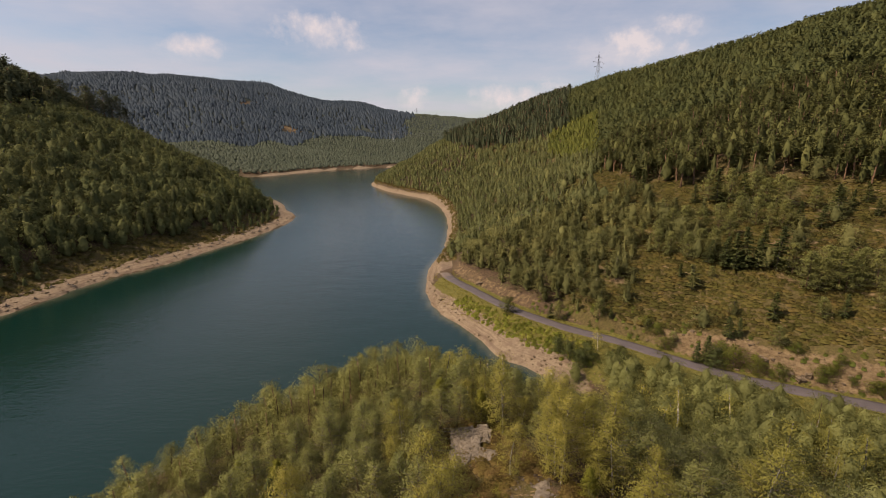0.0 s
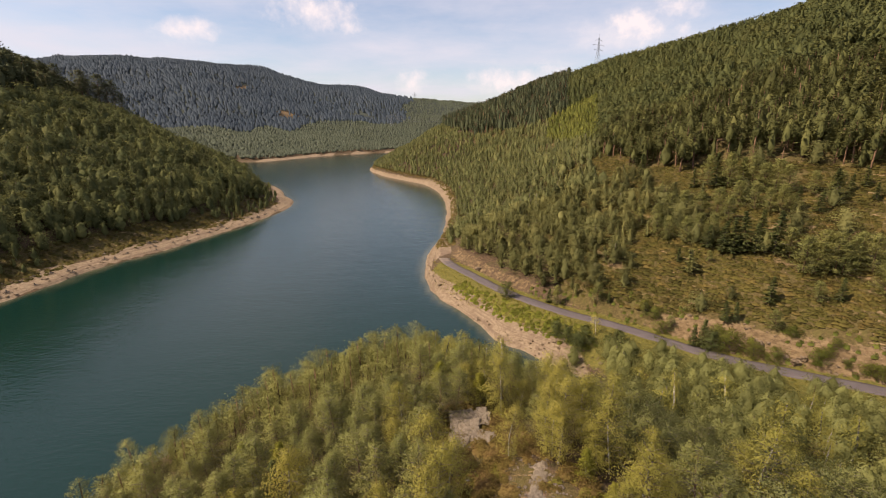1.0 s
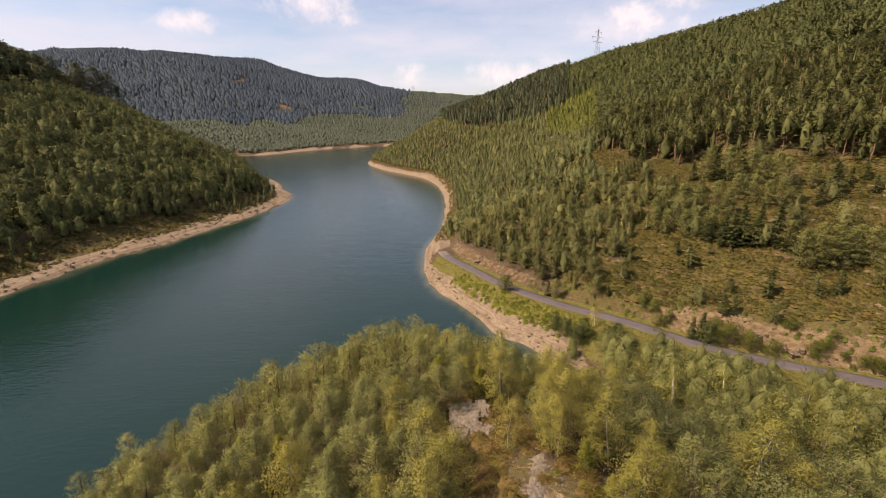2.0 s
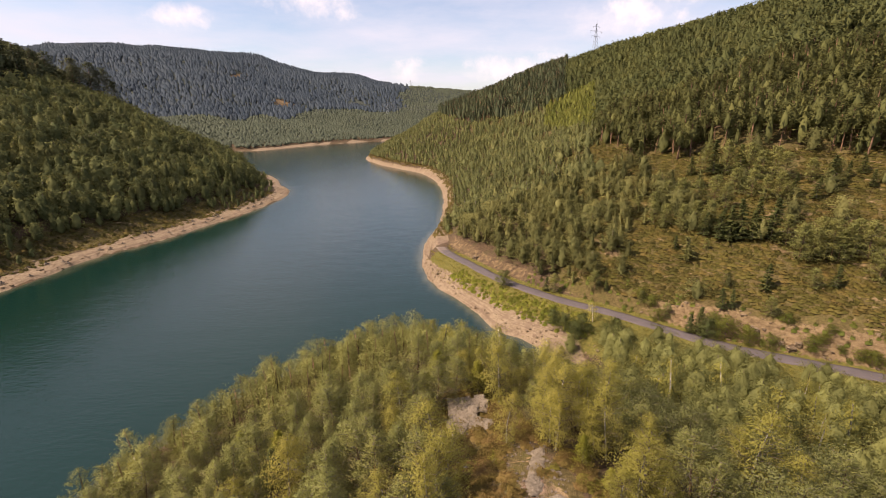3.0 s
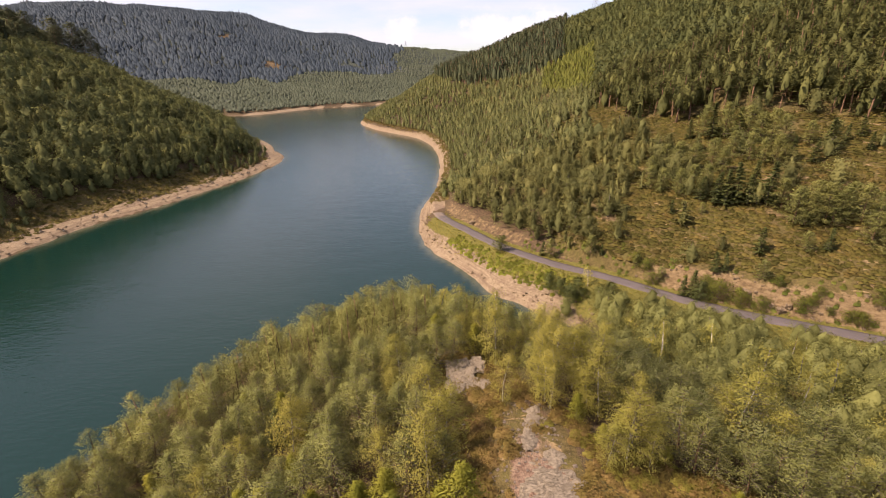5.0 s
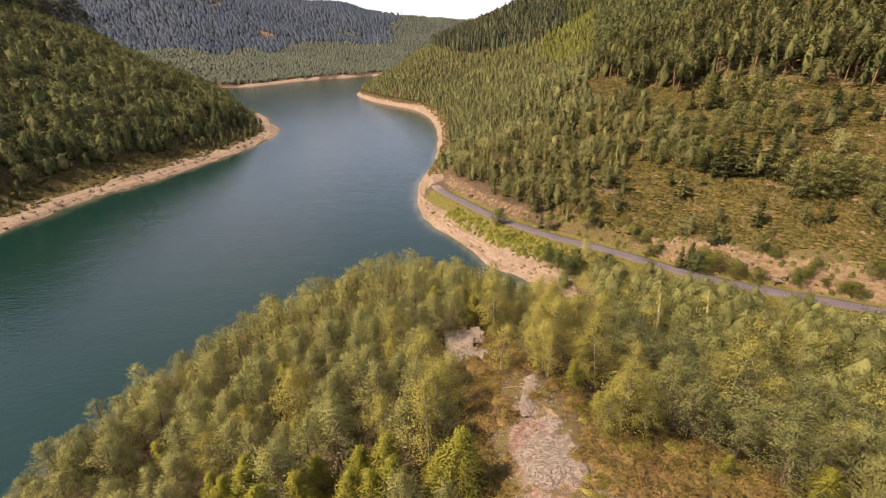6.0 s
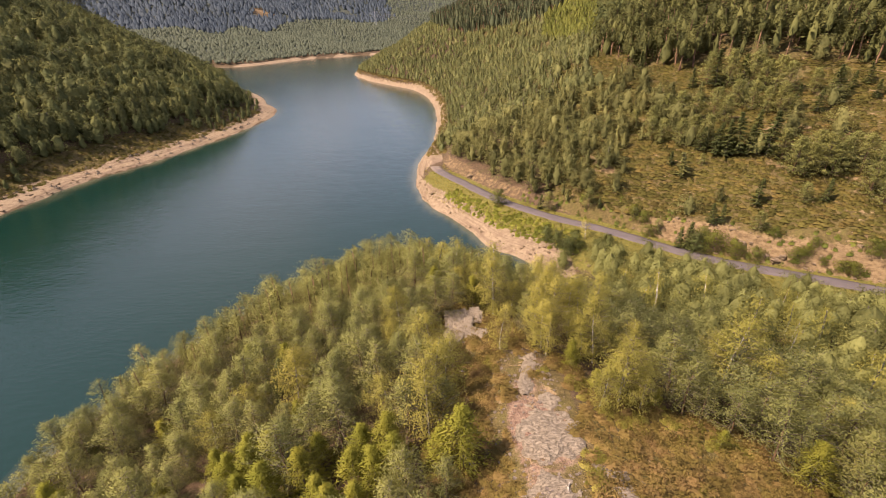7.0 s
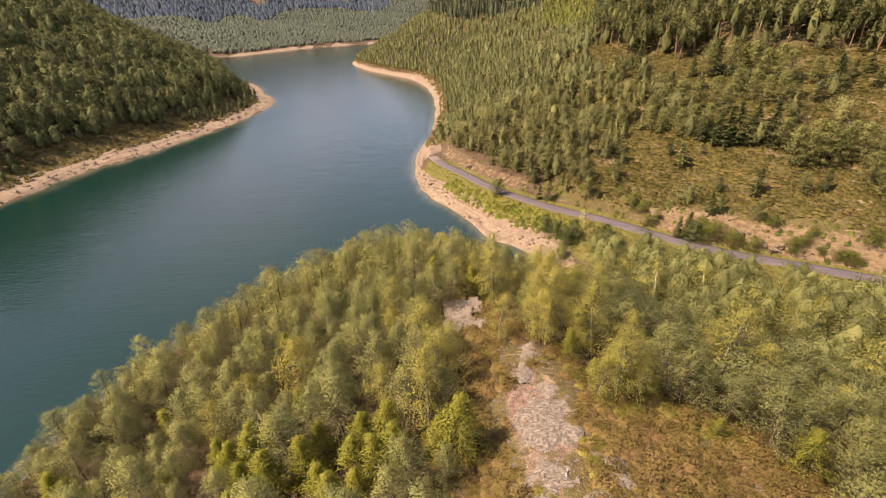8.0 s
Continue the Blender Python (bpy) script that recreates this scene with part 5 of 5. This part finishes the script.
boulder_mesh = []
for k in range(3):
    v, q = stone(np.random.RandomState(60 + k), 3)
    boulder_mesh.append(quads_mesh("boulder", v * np.array([1.0, 0.85, 0.7]), q, [tan_rock]))
for k, (bx, by, bs) in enumerate(((67.5, 80.2, 1.5), (69.0, 80.4, 1.2), (66.4, 81.6, 1.0), (11.5, 141.5, 1.6), (-0.5, 137.2, 0.8), (74.8, 78.0, 0.9), (63.2, 84.6, 1.3), (-3.2, 152.0, 1.1))):
    ob = new("boulder", boulder_mesh[k % 3])
    ob.matrix_world = pose(bx, by, float(ground_z(bx, by)[0]) + bs * 0.16, 0, 0, k * 47) @ Matrix.Diagonal((bs, bs, bs, 1))
    tagged(ob, "rough pale brown boulder lying on the ground", "boulder", "boulders by the shore and road")


# ---- dead wood ----
def log(px, py, long, thick, turn, label):
    rng = np.random.RandomState(int(px * 7 + py))
    t = np.linspace(0, 1, 6)
    line = np.stack([(t - 0.5) * long, 0.06 * long * np.sin(t * 4 + rng.rand() * 5), thick * 0.8 + 0.03 * long * t * 0], 1)
    pieces = [tube(line, thick * (1.0 - 0.55 * t), 6)]
    for k in range(3):
        b = line[1 + k]
        pieces.append(tube([b, b + np.array([0.10 * long, (-1) ** k * 0.13 * long, 0.09 * long])], [thick * 0.4, 0.015], 4))
    ob = new("dead_log", quads_mesh("dead_log", *join(pieces), [dead_wood]))
    ob.matrix_world = pose(px, py, float(ground_z(px, py)[0]), 0, 0, turn)
    return tagged(ob, label, "log")


log(9.8, 23.6, 1.4, 0.11, 62, "bleached white branch on the bare slab")
log(3.2, 42.5, 1.6, 0.10, 15, "pale fallen branch lying in the heather")
log(36.6, 26.6, 3.6, 0.13, 50, "fallen white birch stem at the wood's edge")
for k, (px, py, turn) in enumerate(((82.5, 107.0, -35), (92.0, 101.5, -30), (97.0, 98.2, -32))):
    log(px, py, 5.5, 0.10, turn, "long pale stem lying along the slope")


def stump(seed):
    """A washed-out tree stump on its spread roots."""
    rng = np.random.RandomState(seed)
    pieces = [tube([(0, 0, 0.1), (0.02, 0, 0.45), (0.05, 0.03, 0.85)], [0.26, 0.19, 0.15], 7)]
    for k in range(7):
        a = k * 0.9 + rng.rand() * 0.5
        r = rng.uniform(0.7, 1.4)
        pieces.append(tube([(0.1 * math.cos(a), 0.1 * math.sin(a), 0.32), (0.5 * r * math.cos(a), 0.5 * r * math.sin(a), 0.28), (r * math.cos(a), r * math.sin(a), -0.1)], [0.11, 0.08, 0.03], 5))
    return quads_mesh("stump", *join(pieces), [grey_bark])


stump_meshes = [stump(k) for k in range(4)]
x, y, rng = jitter_grid(-150, -98, 120, 300, 4.6, 51)
z, d, e, dl, df, ds = land(x, y)
ok = (dl > 1.2) & (dl < 9) & (rng.rand(len(x)) < 0.55)
for k, (px, py, pz) in enumerate(zip(x[ok], y[ok], z[ok])):
    ob = new("tree_stump", stump_meshes[k % 4])
    size = rng.uniform(0.7, 1.35)
    ob.matrix_world = pose(px, py, pz - 0.02, 0, 0, k * 77) @ Matrix.Diagonal((size, size, size, 1))
    tagged(ob, "dark weathered stump with bare roots on the shore", "stump", "stumps on the headland shore")


# ---- power line ----
def bar(a, b, r):
    return tube([a, b], [r, r], 4)


def pylon(px, py, height, turn):
    ob = thing("power_pylon", (px, py, float(ground_z(px, py)[0]) - 0.3), "grey steel lattice power pylon with three crossarms", "pylon", "pylons of the power line", turn=turn)
    foot, top = height * 0.085, height * 0.012
    levels = np.linspace(0, 0.97, 10)

    def corner(k, f):
        w = foot + (top - foot) * min(f * 1.25, 1)
        return np.array([w * (1 if k in (0, 3) else -1), w * (1 if k in (0, 1) else -1), height * f])

    r = height * 0.0030
    for k in range(4):
        mesh_part("leg", quads_mesh("leg", *join([bar(corner(k, a), corner(k, b), r) for a, b in zip(levels[:-1], levels[1:])]), [steel]), ob)
    braces = []
    for a, b in zip(levels[:-1], levels[1:]):
        for k in range(4):
            braces += [bar(corner(k, a), corner((k + 1) % 4, b), r * 0.6), bar(corner((k + 1) % 4, a), corner(k, b), r * 0.6)]
    mesh_part("bracing", quads_mesh("bracing", *join(braces), [steel]), ob)
    for f, w in ((0.62, 0.20), (0.75, 0.27), (0.88, 0.16)):
        h = height * f
        arm = [bar((-w * height, 0, h), (w * height, 0, h), r), bar((-w * height, 0, h), (0, 0, h + 0.035 * height), r * 0.7), bar((w * height, 0, h), (0, 0, h + 0.035 * height), r * 0.7)]
        for s in (-1, 1):
            arm.append(bar((s * w * height * 0.92, 0, h), (s * w * height * 0.92, 0, h - 0.045 * height), r * 0.8))
        mesh_part("crossarm", quads_mesh("crossarm", *join(arm), [steel]), ob)
    mesh_part("tip", quads_mesh("tip", *bar((0, 0, height * 0.96), (0, 0, height * 1.06), r * 0.8), [steel]), ob)
    return ob


PYLONS = [(170.5, 544, 37, 35), (-90, 1647, 29, 25), (-134.4, 1293, 37, 25), (125, 1200, 26, 80)]
for px, py, height, turn in PYLONS:
    pylon(px, py, height, turn)

# cables hang from the arms of one pylon to the next
for (ax, ay, ah, at), (bx, by, bh, bt) in ((PYLONS[2], PYLONS[3]), (PYLONS[1], PYLONS[2])):
    az, bz = float(ground_z(ax, ay)[0]) - 0.3, float(ground_z(bx, by)[0]) - 0.3
    for f, w in ((0.62, 0.18), (0.75, 0.25), (0.88, 0.15)):
        for side in (-1, 1):
            p = np.array([ax + side * w * ah * math.cos(radians(at)), ay + side * w * ah * math.sin(radians(at)), az + ah * (f - 0.045)])
            q = np.array([bx + side * w * bh * math.cos(radians(bt)), by + side * w * bh * math.sin(radians(bt)), bz + bh * (f - 0.045)])
            t = np.linspace(0, 1, 25)[:, None]
            line = p + (q - p) * t - np.array([0, 0, 1.0]) * 4 * 11 * t * (1 - t)
            ob = new("power_cable", quads_mesh("power_cable", *tube(line, np.full(25, 0.07), 4), [cable_black]))
            tagged(ob, "thin grey power cable sagging between pylons", "cable", "cables of the power line")
